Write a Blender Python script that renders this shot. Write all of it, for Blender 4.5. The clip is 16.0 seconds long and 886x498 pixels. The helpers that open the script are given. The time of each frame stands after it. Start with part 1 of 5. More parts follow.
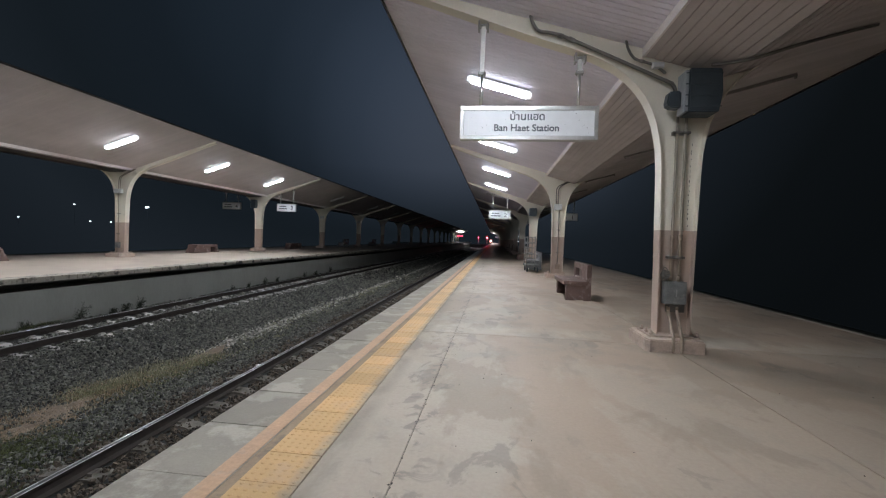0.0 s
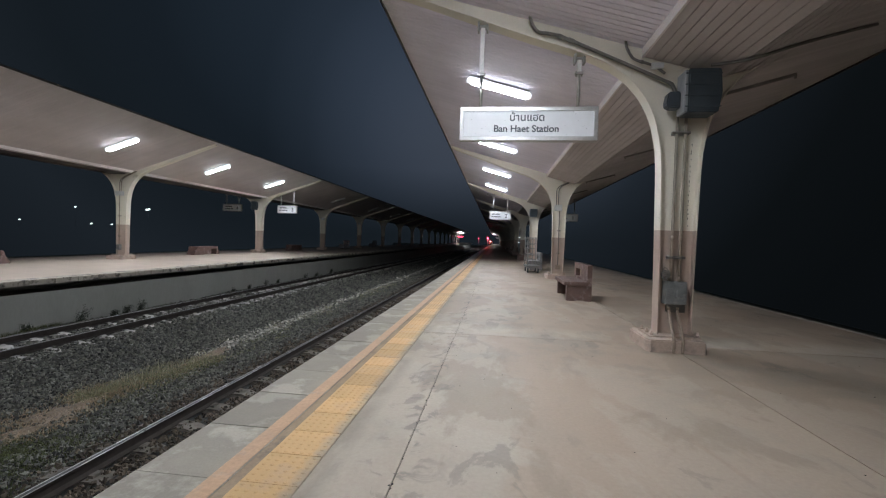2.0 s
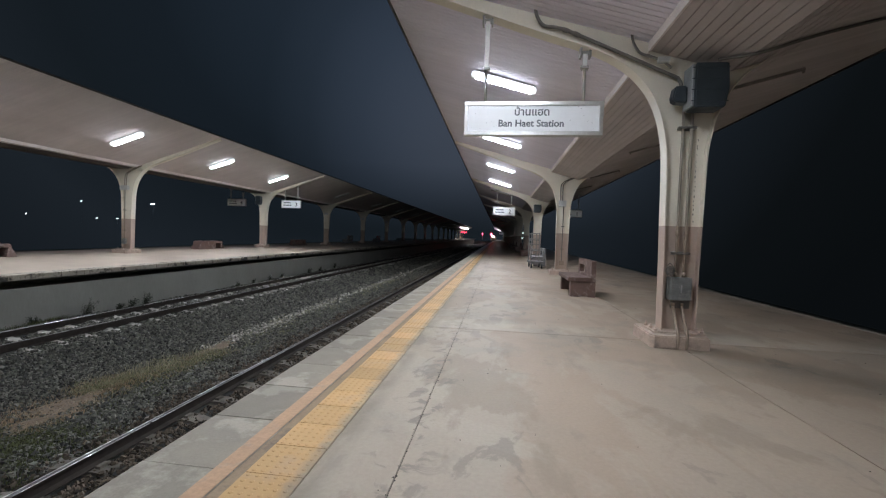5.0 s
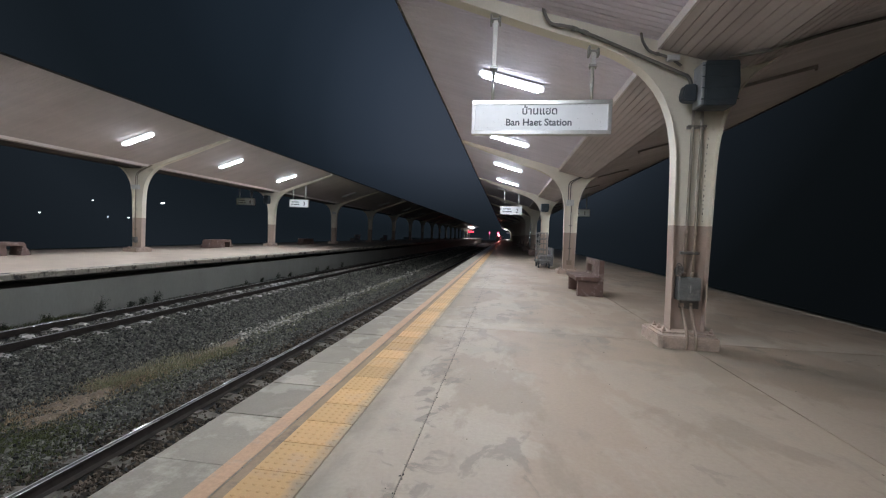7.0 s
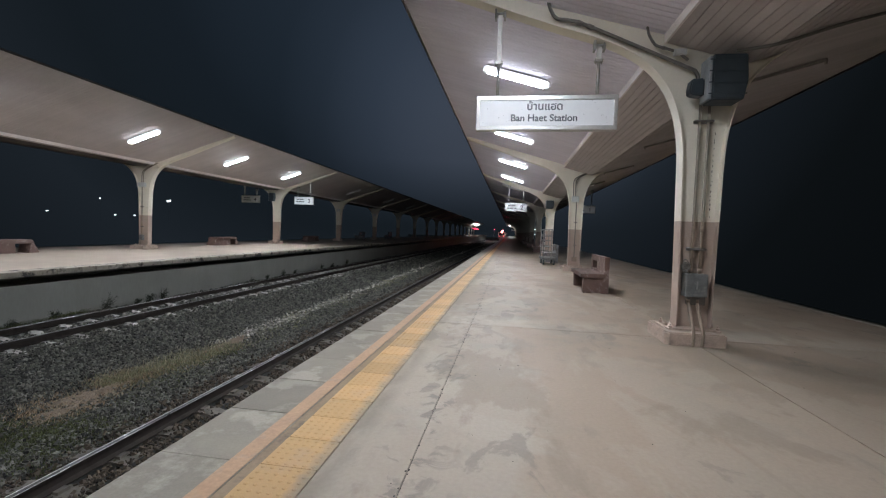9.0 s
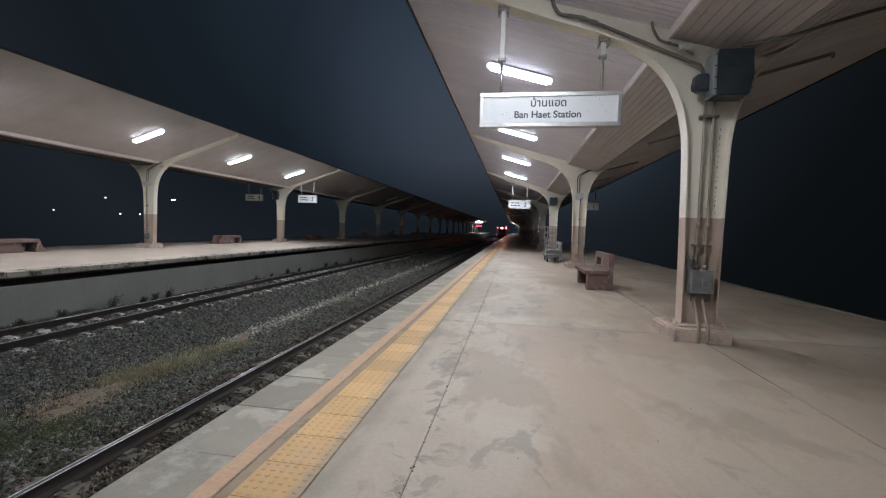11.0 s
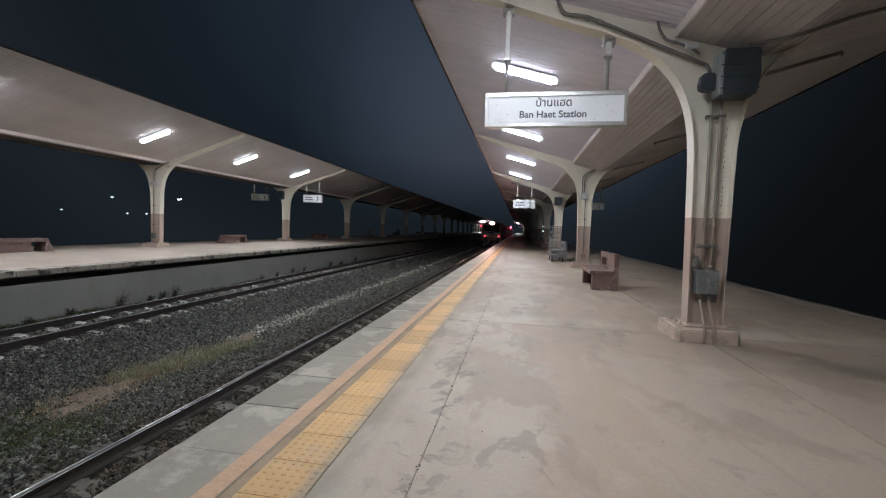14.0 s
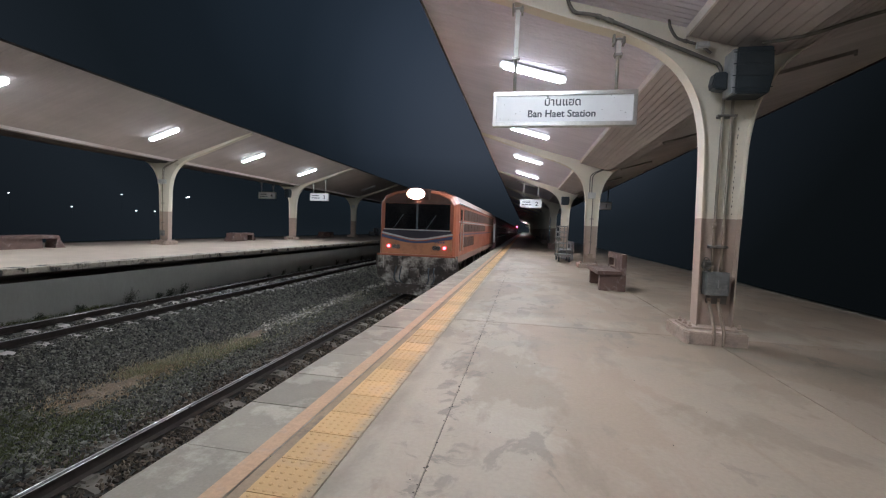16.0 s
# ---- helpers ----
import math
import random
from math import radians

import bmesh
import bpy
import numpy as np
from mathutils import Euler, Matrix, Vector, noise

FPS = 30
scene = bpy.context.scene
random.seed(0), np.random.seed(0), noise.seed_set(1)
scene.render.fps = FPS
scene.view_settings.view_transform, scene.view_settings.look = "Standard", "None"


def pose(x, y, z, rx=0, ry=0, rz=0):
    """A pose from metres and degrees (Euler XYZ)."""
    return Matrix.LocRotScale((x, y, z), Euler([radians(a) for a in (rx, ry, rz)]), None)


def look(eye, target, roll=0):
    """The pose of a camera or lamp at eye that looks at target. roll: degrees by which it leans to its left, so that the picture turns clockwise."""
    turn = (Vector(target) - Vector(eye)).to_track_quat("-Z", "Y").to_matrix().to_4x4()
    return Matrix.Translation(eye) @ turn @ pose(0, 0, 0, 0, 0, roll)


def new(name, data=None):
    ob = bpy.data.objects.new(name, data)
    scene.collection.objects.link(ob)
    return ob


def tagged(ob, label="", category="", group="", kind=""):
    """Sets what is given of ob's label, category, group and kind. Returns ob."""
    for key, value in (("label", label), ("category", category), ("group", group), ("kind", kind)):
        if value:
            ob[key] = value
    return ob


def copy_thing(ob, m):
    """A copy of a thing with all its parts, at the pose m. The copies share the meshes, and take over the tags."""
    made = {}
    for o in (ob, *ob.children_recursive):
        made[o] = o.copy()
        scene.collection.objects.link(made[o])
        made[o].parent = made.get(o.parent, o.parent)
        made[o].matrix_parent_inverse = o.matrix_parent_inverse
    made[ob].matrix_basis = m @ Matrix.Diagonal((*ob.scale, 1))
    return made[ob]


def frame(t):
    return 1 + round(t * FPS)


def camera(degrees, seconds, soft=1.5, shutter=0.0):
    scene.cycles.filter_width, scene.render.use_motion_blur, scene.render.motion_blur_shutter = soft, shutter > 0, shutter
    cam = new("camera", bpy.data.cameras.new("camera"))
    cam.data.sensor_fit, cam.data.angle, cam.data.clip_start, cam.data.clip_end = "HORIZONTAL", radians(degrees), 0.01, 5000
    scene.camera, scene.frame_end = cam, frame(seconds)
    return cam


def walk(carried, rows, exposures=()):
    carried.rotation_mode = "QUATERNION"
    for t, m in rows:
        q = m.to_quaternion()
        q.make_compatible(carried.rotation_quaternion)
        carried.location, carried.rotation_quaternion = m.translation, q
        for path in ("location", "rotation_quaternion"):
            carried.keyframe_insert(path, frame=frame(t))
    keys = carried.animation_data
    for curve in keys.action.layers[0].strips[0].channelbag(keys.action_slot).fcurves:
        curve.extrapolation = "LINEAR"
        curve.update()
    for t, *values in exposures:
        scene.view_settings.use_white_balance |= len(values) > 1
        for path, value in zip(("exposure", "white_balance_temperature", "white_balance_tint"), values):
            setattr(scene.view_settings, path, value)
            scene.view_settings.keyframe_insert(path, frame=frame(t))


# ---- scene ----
cam = camera(91.8, 16.0, soft=1.18)

PATH = [
    (0, (-0.004, 0.004, 1.253), (-0.24, 1.99, 1.205), 2.0),
    (0.5, (-0.002, 0.003, 1.253), (-0.239, 1.989, 1.207), 1.9),
    (1, (-0.003, 0.003, 1.249), (-0.241, 1.989, 1.204), 1.9),
    (1.5, (0.0, 0.0, 1.25), (-0.238, 1.985, 1.207), 1.8),
    (2, (0.001, 0.0, 1.251), (-0.238, 1.985, 1.208), 1.8),
    (2.5, (0.0, 0.0, 1.248), (-0.237, 1.986, 1.204), 1.9),
    (3, (0.002, -0.002, 1.245), (-0.239, 1.983, 1.199), 1.9),
    (3.5, (0.001, -0.001, 1.243), (-0.242, 1.984, 1.194), 1.9),
    (4, (-0.003, -0.001, 1.241), (-0.248, 1.983, 1.186), 2.0),
    (6.5, (-0.006, -0.002, 1.243), (-0.283, 1.977, 1.174), 2.0),
    (7, (-0.006, -0.003, 1.242), (-0.292, 1.975, 1.173), 2.1),
    (7.5, (-0.007, 0.002, 1.238), (-0.297, 1.979, 1.165), 2.1),
    (8, (-0.009, 0.001, 1.232), (-0.302, 1.978, 1.155), 2.0),
    (8.5, (-0.009, 0.004, 1.233), (-0.309, 1.98, 1.153), 2.0),
    (9, (-0.011, 0.004, 1.233), (-0.317, 1.978, 1.15), 2.0),
    (11.5, (-0.017, 0.006, 1.231), (-0.343, 1.977, 1.133), 1.8),
    (12, (-0.019, 0.009, 1.23), (-0.349, 1.979, 1.13), 1.9),
    (12.5, (-0.018, 0.0, 1.232), (-0.351, 1.969, 1.134), 1.8),
    (13, (-0.016, 0.001, 1.232), (-0.35, 1.97, 1.135), 1.8),
    (13.5, (-0.013, 0.001, 1.233), (-0.354, 1.97, 1.136), 1.8),
    (14, (-0.02, -0.005, 1.233), (-0.362, 1.963, 1.136), 1.8),
    (14.5, (-0.023, 0.0, 1.231), (-0.367, 1.967, 1.134), 1.7),
    (15, (-0.022, 0.005, 1.23), (-0.371, 1.972, 1.131), 1.9),
    (15.5, (-0.027, 0.006, 1.229), (-0.382, 1.971, 1.131), 2.0),
    (16, (-0.04, 0.003, 1.24), (-0.408, 1.966, 1.137), 2.1),
]
walk(cam, [(t, look(e, a, r)) for t, e, a, r in PATH])

# ---- light ----
def night_sky(tree, way):
    """Town glow: lighter ahead over the tracks, darkest behind the platform, with lit haze down the line. Returns its two colours and the second one's strength."""
    n, l = tree.nodes, tree.links

    def toward(axis, ease, stops):
        d = n.new("ShaderNodeVectorMath")
        d.operation = "DOT_PRODUCT"
        d.inputs[1].default_value = axis
        r = n.new("ShaderNodeValToRGB")
        r.color_ramp.interpolation = "EASE" if ease else "LINEAR"
        r.color_ramp.elements[0].position, r.color_ramp.elements[0].color = stops[0][0], (*stops[0][1], 1)
        r.color_ramp.elements[1].position, r.color_ramp.elements[1].color = stops[-1][0], (*stops[-1][1], 1)
        for p, c in stops[1:-1]:
            r.color_ramp.elements.new(p).color = (*c, 1)
        l.new(way, d.inputs[0])
        l.new(d.outputs["Value"], r.inputs[0])
        return r.outputs[0]

    base = toward((-0.300, 0.830, 0.470), False, ((0.48, (0.0031, 0.0041, 0.0050)), (0.60, (0.0040, 0.0054, 0.0066)), (0.70, (0.0076, 0.0104, 0.0140)), (0.80, (0.0116, 0.0160, 0.0215)),
                                                  (0.88, (0.0076, 0.0112, 0.0152)), (0.94, (0.0082, 0.0126, 0.0182)), (0.98, (0.0122, 0.0190, 0.0284)), (1.0, (0.0152, 0.0232, 0.0352))))
    haze = toward((-0.060, 0.968, 0.240), False, ((0.90, (0.0, 0.0, 0.0)), (0.935, (0.0046, 0.0060, 0.0090)), (0.968, (0.0160, 0.0205, 0.0305)), (0.985, (0.0260, 0.0320, 0.0460)), (1.0, (0.0370, 0.0440, 0.0610))))
    sep = n.new("ShaderNodeSeparateXYZ")
    l.new(way, sep.inputs[0])
    low = n.new("ShaderNodeMapRange")
    low.inputs[1].default_value, low.inputs[2].default_value, low.inputs[3].default_value = 0.01, 0.16, 0.0
    l.new(sep.outputs["Z"], low.inputs[0])
    return base, haze, low.outputs[0]


world = bpy.data.worlds.new("night_sky")
scene.world = world
world.use_nodes = True
wn, wl = world.node_tree.nodes, world.node_tree.links
wn.clear()
w_base, w_haze, w_low = night_sky(world.node_tree, wn.new("ShaderNodeTexCoord").outputs["Generated"])
w_bg, w_bg2, w_add, w_out = (wn.new("ShaderNode" + k) for k in ("Background", "Background", "AddShader", "OutputWorld"))
wl.new(w_base, w_bg.inputs[0])
wl.new(w_haze, w_bg2.inputs[0])
wl.new(w_low, w_bg2.inputs[1])
wl.new(w_bg.outputs[0], w_add.inputs[0])
wl.new(w_bg2.outputs[0], w_add.inputs[1])
wl.new(w_add.outputs[0], w_out.inputs[0])
scene.view_settings.exposure = 0.0
TUBE_POWER = 268.0

# ---- plan ----
ZR = -1.03            # rail top
C_NEAR, C_FAR = -3.39, -9.38   # centre lines of the two tracks
COL_X, COL_Y = 2.235, 5.69     # first column of the near platform
LCOL_X, LCOL_Y = -14.74, 15.48  # a column of the far platform
BAY = 10.0
EDGE, LEDGE = -1.828, -10.79   # platform edges
LZ = 0.09             # crossfall: the far platform is higher at its columns
Y0, Y1 = -26.0, 205.0          # reach of both platforms
rng = random.Random(7)
nrg = np.random.default_rng(11)


# ---- materials ----
def mat(name, c1, c2=None, rough=0.6, metal=0.0, scale=6.0, fine=60.0, bump=0.15, dist=0.004, obj=False,
        dirt=None, dirt_scale=1.2, dirt_lo=0.52, dirt_hi=0.72, rvar=0.12, vary=0.0, island=False, band=None, fine_amt=0.25, stretch=None, spots=None, smear=None, sheen=0.0):
    m = bpy.data.materials.new(name)
    m.use_nodes = True
    n, l = m.node_tree.nodes, m.node_tree.links
    b = n["Principled BSDF"]
    c2 = c2 or tuple(v * 0.75 for v in c1)
    if obj:
        tc = n.new("ShaderNodeTexCoord")
        co = tc.outputs["Object"]
    else:
        tc = n.new("ShaderNodeNewGeometry")
        co = tc.outputs["Position"]
    pos = co
    if stretch:
        mp = n.new("ShaderNodeMapping")
        mp.inputs["Scale"].default_value = stretch
        l.new(co, mp.inputs[0])
        co = mp.outputs[0]

    def tex(s, d=5.0, r=0.6):
        t = n.new("ShaderNodeTexNoise")
        t.inputs["Scale"].default_value, t.inputs["Detail"].default_value, t.inputs["Roughness"].default_value = s, d, r
        l.new(co, t.inputs["Vector"])
        return t.outputs["Fac"]

    def ramp(fac, lo, hi):
        r = n.new("ShaderNodeMapRange")
        r.inputs[1].default_value, r.inputs[2].default_value = lo, hi
        l.new(fac, r.inputs[0])
        return r.outputs[0]

    def mix(fac, a, c, mode="MIX"):
        x = n.new("ShaderNodeMix")
        x.data_type, x.blend_type = "RGBA", mode
        if isinstance(fac, float):
            x.inputs[0].default_value = fac
        else:
            l.new(fac, x.inputs[0])
        for sock, v in ((x.inputs[6], a), (x.inputs[7], c)):
            if isinstance(v, tuple):
                sock.default_value = (*v, 1)
            else:
                l.new(v, sock)
        return x.outputs[2]

    big, small = tex(scale), tex(fine, 3.0)
    col = mix(ramp(big, 0.3, 0.7), c1, c2)
    if band:
        sp = n.new("ShaderNodeSeparateXYZ")
        l.new(pos, sp.inputs[0])
        lt = n.new("ShaderNodeMath")
        lt.operation = "LESS_THAN"
        l.new(sp.outputs["Z"], lt.inputs[0])
        lt.inputs[1].default_value = band[0]
        low = mix(ramp(big, 0.3, 0.7), band[1], tuple(v * 0.82 for v in band[1]))
        col = mix(lt.outputs[0], col, low)
    if dirt:
        col = mix(ramp(tex(dirt_scale, 8.0, 0.65), dirt_lo, dirt_hi), col, dirt)
    if spots:
        sx = n.new("ShaderNodeSeparateXYZ")
        l.new(pos, sx.inputs[0])

        def prod(u, v):
            mm = n.new("ShaderNodeMath")
            mm.operation = "MULTIPLY"
            for sock, q in ((mm.inputs[0], u), (mm.inputs[1], v)):
                if isinstance(q, float):
                    sock.default_value = q
                else:
                    l.new(q, sock)
            return mm.outputs[0]

        def swirl(s0, warp, shift, drawn=0.5):
            mv = n.new("ShaderNodeMapping")
            mv.inputs["Location"].default_value = shift
            mv.inputs["Scale"].default_value = (1.0, drawn, 1.0)
            l.new(pos, mv.inputs[0])
            t = n.new("ShaderNodeTexNoise")
            t.inputs["Scale"].default_value, t.inputs["Detail"].default_value, t.inputs["Roughness"].default_value, t.inputs["Distortion"].default_value = s0, 9.0, 0.62, warp
            l.new(mv.outputs[0], t.inputs["Vector"])
            return t.outputs["Fac"]

        # warm worn areas, pale cement film, trowelled grey patches with sharp rims
        col = mix(prod(ramp(swirl(0.30, 0.3, (3, 1, 0)), 0.46, 0.60), 0.7), col, (0.372, 0.287, 0.215))
        col = mix(prod(ramp(swirl(0.75, 0.7, (7, 2, 0)), 0.52, 0.56), 0.55), col, (0.425, 0.362, 0.29))
        # cement film left over the strip by the tiles, with a ragged rim; browner beyond it
        wob = n.new("ShaderNodeMath")
        wob.operation = "MULTIPLY_ADD"
        l.new(swirl(1.1, 0.4, (6, 6, 0)), wob.inputs[0])
        wob.inputs[1].default_value = 1.5
        l.new(sx.outputs["X"], wob.inputs[2])
        col = mix(prod(ramp(wob.outputs[0], 1.00, 0.86), 0.55), col, (0.405, 0.354, 0.288))
        col = mix(prod(ramp(wob.outputs[0], 0.92, 1.25), 0.35), col, (0.335, 0.255, 0.187))
        col = mix(prod(ramp(swirl(0.85, 0.45, (1, 5, 0)), 0.530, 0.562), 0.52), col, (0.275, 0.216, 0.160))
        col = mix(prod(ramp(swirl(2.3, 0.5, (2, 9, 0)), 0.575, 0.60), prod(ramp(swirl(0.4, 0.0, (4, 4, 0)), 0.44, 0.54), 0.5)), col, spots)
        # pale repaired strip along the cross joint by the first column
        col = mix(prod(ramp(swirl(1.6, 0.6, (8, 1, 0)), 0.36, 0.52), prod(prod(ramp(sx.outputs["Y"], 5.69, 5.75), ramp(sx.outputs["Y"], 6.5, 6.1)), 0.45)), col, (0.50, 0.44, 0.36))
        # dirt gathered along the joint and beside the tiles
        col = mix(prod(ramp(swirl(5.0, 1.0, (0, 3, 0), 1.0), 0.55, 0.62), prod(prod(ramp(sx.outputs["X"], -0.80, -0.52), ramp(sx.outputs["X"], -0.16, -0.44)), 0.75)), col, (0.21, 0.185, 0.155))
        col = mix(prod(ramp(swirl(3.0, 0.5, (5, 3, 0)), 0.30, 0.55), prod(ramp(sx.outputs["X"], -0.76, -0.86), 0.7)), col, (0.25, 0.22, 0.175))
    if smear:
        # cement smeared raggedly over the edge from one x to another
        sm = n.new("ShaderNodeSeparateXYZ")
        l.new(pos, sm.inputs[0])
        wv = n.new("ShaderNodeMath")
        wv.operation = "MULTIPLY_ADD"
        l.new(tex(9.0, 6.0, 0.65), wv.inputs[0])
        wv.inputs[1].default_value = 0.16
        l.new(sm.outputs["X"], wv.inputs[2])
        col = mix(ramp(wv.outputs[0], smear[0] + 0.10, smear[1] + 0.10), col, (0.36, 0.285, 0.20))
    gr = n.new("ShaderNodeMapRange")
    gr.inputs[3].default_value, gr.inputs[4].default_value = 1.0 - fine_amt, 1.0 + fine_amt
    l.new(small, gr.inputs[0])
    mul = n.new("ShaderNodeMix")
    mul.data_type, mul.blend_type = "RGBA", "MULTIPLY"
    mul.inputs[0].default_value = 1.0
    l.new(col, mul.inputs[6])
    l.new(gr.outputs[0], mul.inputs[7])
    col = mul.outputs[2]
    if vary:
        src = n.new("ShaderNodeNewGeometry").outputs["Random Per Island"] if island else n.new("ShaderNodeObjectInfo").outputs["Random"]
        vr = n.new("ShaderNodeMapRange")
        vr.inputs[3].default_value, vr.inputs[4].default_value = 1.0 - vary, 1.0 + vary
        l.new(src, vr.inputs[0])
        m2 = n.new("ShaderNodeMix")
        m2.data_type, m2.blend_type = "RGBA", "MULTIPLY"
        m2.inputs[0].default_value = 1.0
        l.new(col, m2.inputs[6])
        l.new(vr.outputs[0], m2.inputs[7])
        col = m2.outputs[2]
    l.new(col, b.inputs["Base Color"])
    rr = n.new("ShaderNodeMapRange")
    rr.inputs[3].default_value, rr.inputs[4].default_value = max(rough - rvar, 0.02), min(rough + rvar, 1.0)
    l.new(big, rr.inputs[0])
    if sheen:
        lw = n.new("ShaderNodeLayerWeight")
        lw.inputs["Blend"].default_value = 0.5
        gz = n.new("ShaderNodeMapRange")
        gz.inputs[1].default_value, gz.inputs[2].default_value, gz.inputs[3].default_value, gz.inputs[4].default_value = 0.90, 0.985, 1.0, sheen
        l.new(lw.outputs["Facing"], gz.inputs[0])
        pr = n.new("ShaderNodeMath")
        pr.operation = "MULTIPLY"
        l.new(rr.outputs[0], pr.inputs[0])
        l.new(gz.outputs[0], pr.inputs[1])
        l.new(pr.outputs[0], b.inputs["Roughness"])
    else:
        l.new(rr.outputs[0], b.inputs["Roughness"])
    b.inputs["Metallic"].default_value = metal
    if bump:
        bp = n.new("ShaderNodeBump")
        bp.inputs["Strength"].default_value, bp.inputs["Distance"].default_value = bump, dist
        l.new(small, bp.inputs["Height"])
        l.new(bp.outputs[0], b.inputs["Normal"])
    return m


def glow(name, color, power):
    m = bpy.data.materials.new(name)
    m.use_nodes = True
    b = m.node_tree.nodes["Principled BSDF"]
    b.inputs["Base Color"].default_value = (*color, 1)
    b.inputs["Emission Color"].default_value = (*color, 1)
    b.inputs["Emission Strength"].default_value = power
    return m


M_CONC = mat("trowelled_concrete", (0.391, 0.299, 0.223), (0.321, 0.251, 0.190), 0.66, scale=0.55, fine=38, bump=0.10, dist=0.002,
             dirt=(0.285, 0.245, 0.195), dirt_scale=1.0, dirt_lo=0.49, dirt_hi=0.57, rvar=0.14, vary=0.05, fine_amt=0.13, spots=(0.20, 0.175, 0.145), sheen=0.55)
M_EDGE = mat("precast_concrete", (0.327, 0.290, 0.235), (0.248, 0.224, 0.184), 0.6, scale=2.6, fine=70, bump=0.12, dist=0.002,
             dirt=(0.41, 0.372, 0.312), dirt_scale=2.6, dirt_lo=0.50, dirt_hi=0.58, vary=0.10, fine_amt=0.18, sheen=0.5)
M_LPLAT = mat("far_platform_concrete", (0.513, 0.423, 0.342), (0.418, 0.351, 0.285), 0.6, scale=0.7, fine=30, fine_amt=0.08)
M_JOINT = mat("joint_dirt", (0.05, 0.045, 0.04), rough=0.9, scale=9)
M_MORTAR = mat("mortar_strip", (0.348, 0.259, 0.174), (0.282, 0.211, 0.146), 0.7, scale=3.0, fine=50, dirt=(0.16, 0.135, 0.11), dirt_scale=3.5, dirt_lo=0.56, dirt_hi=0.72)
M_STRIPE = mat("worn_orange_paint", (0.564, 0.357, 0.221), (0.498, 0.324, 0.207), 0.55, scale=5, fine=45, dirt=(0.42, 0.34, 0.27), dirt_scale=7, dirt_lo=0.55, dirt_hi=0.75)
M_TILE = mat("yellow_tactile_tile", (0.627, 0.394, 0.176), (0.570, 0.366, 0.176), 0.5, scale=3, fine=80, dirt=(0.55, 0.37, 0.215), dirt_scale=4, vary=0.16, fine_amt=0.1, smear=(-1.03, -0.94))
M_WALL = mat("platform_wall_concrete", (0.391, 0.391, 0.349), (0.326, 0.326, 0.288), 0.8, scale=0.6, fine=18, stretch=(1, 1, 0.35), dirt=(0.33, 0.335, 0.29), dirt_scale=0.9, fine_amt=0.1)
M_COPE = mat("stained_coping", (0.47, 0.42, 0.34), (0.37, 0.33, 0.27), 0.75, scale=2.5, fine=30, dirt=(0.06, 0.055, 0.05), dirt_scale=3.4, dirt_lo=0.51, dirt_hi=0.60)
M_STEEL = mat("cream_painted_steel", (0.83, 0.78, 0.66), (0.77, 0.72, 0.61), 0.45, scale=2.0, fine=40, bump=0.06, dist=0.002,
              dirt=(0.42, 0.37, 0.28), dirt_scale=3.0, dirt_lo=0.6, dirt_hi=0.85, band=(1.455, (0.512, 0.403, 0.331)), fine_amt=0.06)
M_BASE = mat("tan_painted_base", (0.53, 0.412, 0.335), (0.445, 0.345, 0.28), 0.65, scale=5, fine=50, dirt=(0.25, 0.21, 0.18), dirt_scale=6)
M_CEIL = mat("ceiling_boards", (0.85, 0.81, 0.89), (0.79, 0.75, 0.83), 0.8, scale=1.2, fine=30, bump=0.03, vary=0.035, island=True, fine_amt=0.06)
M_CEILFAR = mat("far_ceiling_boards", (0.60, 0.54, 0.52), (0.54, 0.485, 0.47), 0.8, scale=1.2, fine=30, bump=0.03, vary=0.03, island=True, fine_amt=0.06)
# same boards in a darker colour: shade of valley and outer wing painted in
M_CEILSHADE = mat("valley_boards", (0.53, 0.482, 0.471), (0.46, 0.417, 0.407), 0.6, scale=1.2, fine=30, bump=0.05, vary=0.08, island=True, fine_amt=0.08)
M_TRIM = mat("ceiling_trim", (0.86, 0.81, 0.79), (0.80, 0.75, 0.73), 0.5, scale=3)
M_ROOF = mat("roof_sheet", (0.06, 0.05, 0.045), rough=0.5, scale=2)
M_ALU = mat("brushed_aluminium", (0.62, 0.62, 0.60), (0.5, 0.5, 0.49), 0.32, metal=0.9, scale=8, fine=90, bump=0.04)
M_GALV = mat("galvanised_steel", (0.40, 0.40, 0.39), (0.28, 0.275, 0.26), 0.45, metal=0.6, scale=12, fine=60, bump=0.08)
M_TROLLEY = mat("dull_trolley_steel", (0.34, 0.325, 0.31), (0.25, 0.24, 0.225), 0.5, metal=0.4, scale=12, fine=60, bump=0.08)
M_PIPE = mat("painted_conduit", (0.20, 0.185, 0.165), (0.15, 0.14, 0.125), 0.5, metal=0.2, scale=9, fine=50)
M_BATTEN = mat("dusty_batten_enamel", (0.30, 0.275, 0.25), (0.23, 0.21, 0.19), 0.6, scale=6, fine=40)
M_PIPE2 = mat("cream_conduit", (0.36, 0.32, 0.26), (0.27, 0.235, 0.19), 0.5, metal=0.1, scale=7, fine=50, band=(1.455, (0.36, 0.285, 0.22)))
M_BOX = mat("grey_steel_box", (0.24, 0.245, 0.24), (0.17, 0.175, 0.17), 0.55, metal=0.3, scale=9, fine=60, dirt=(0.33, 0.32, 0.30), dirt_scale=14)
M_BLACK = mat("black_plastic", (0.052, 0.068, 0.080), (0.038, 0.050, 0.060), 0.45, scale=6, fine=90, bump=0.05)
M_GREYSIDE = mat("grey_speaker_side", (0.33, 0.35, 0.36), (0.24, 0.255, 0.265), 0.4, scale=6, fine=60)
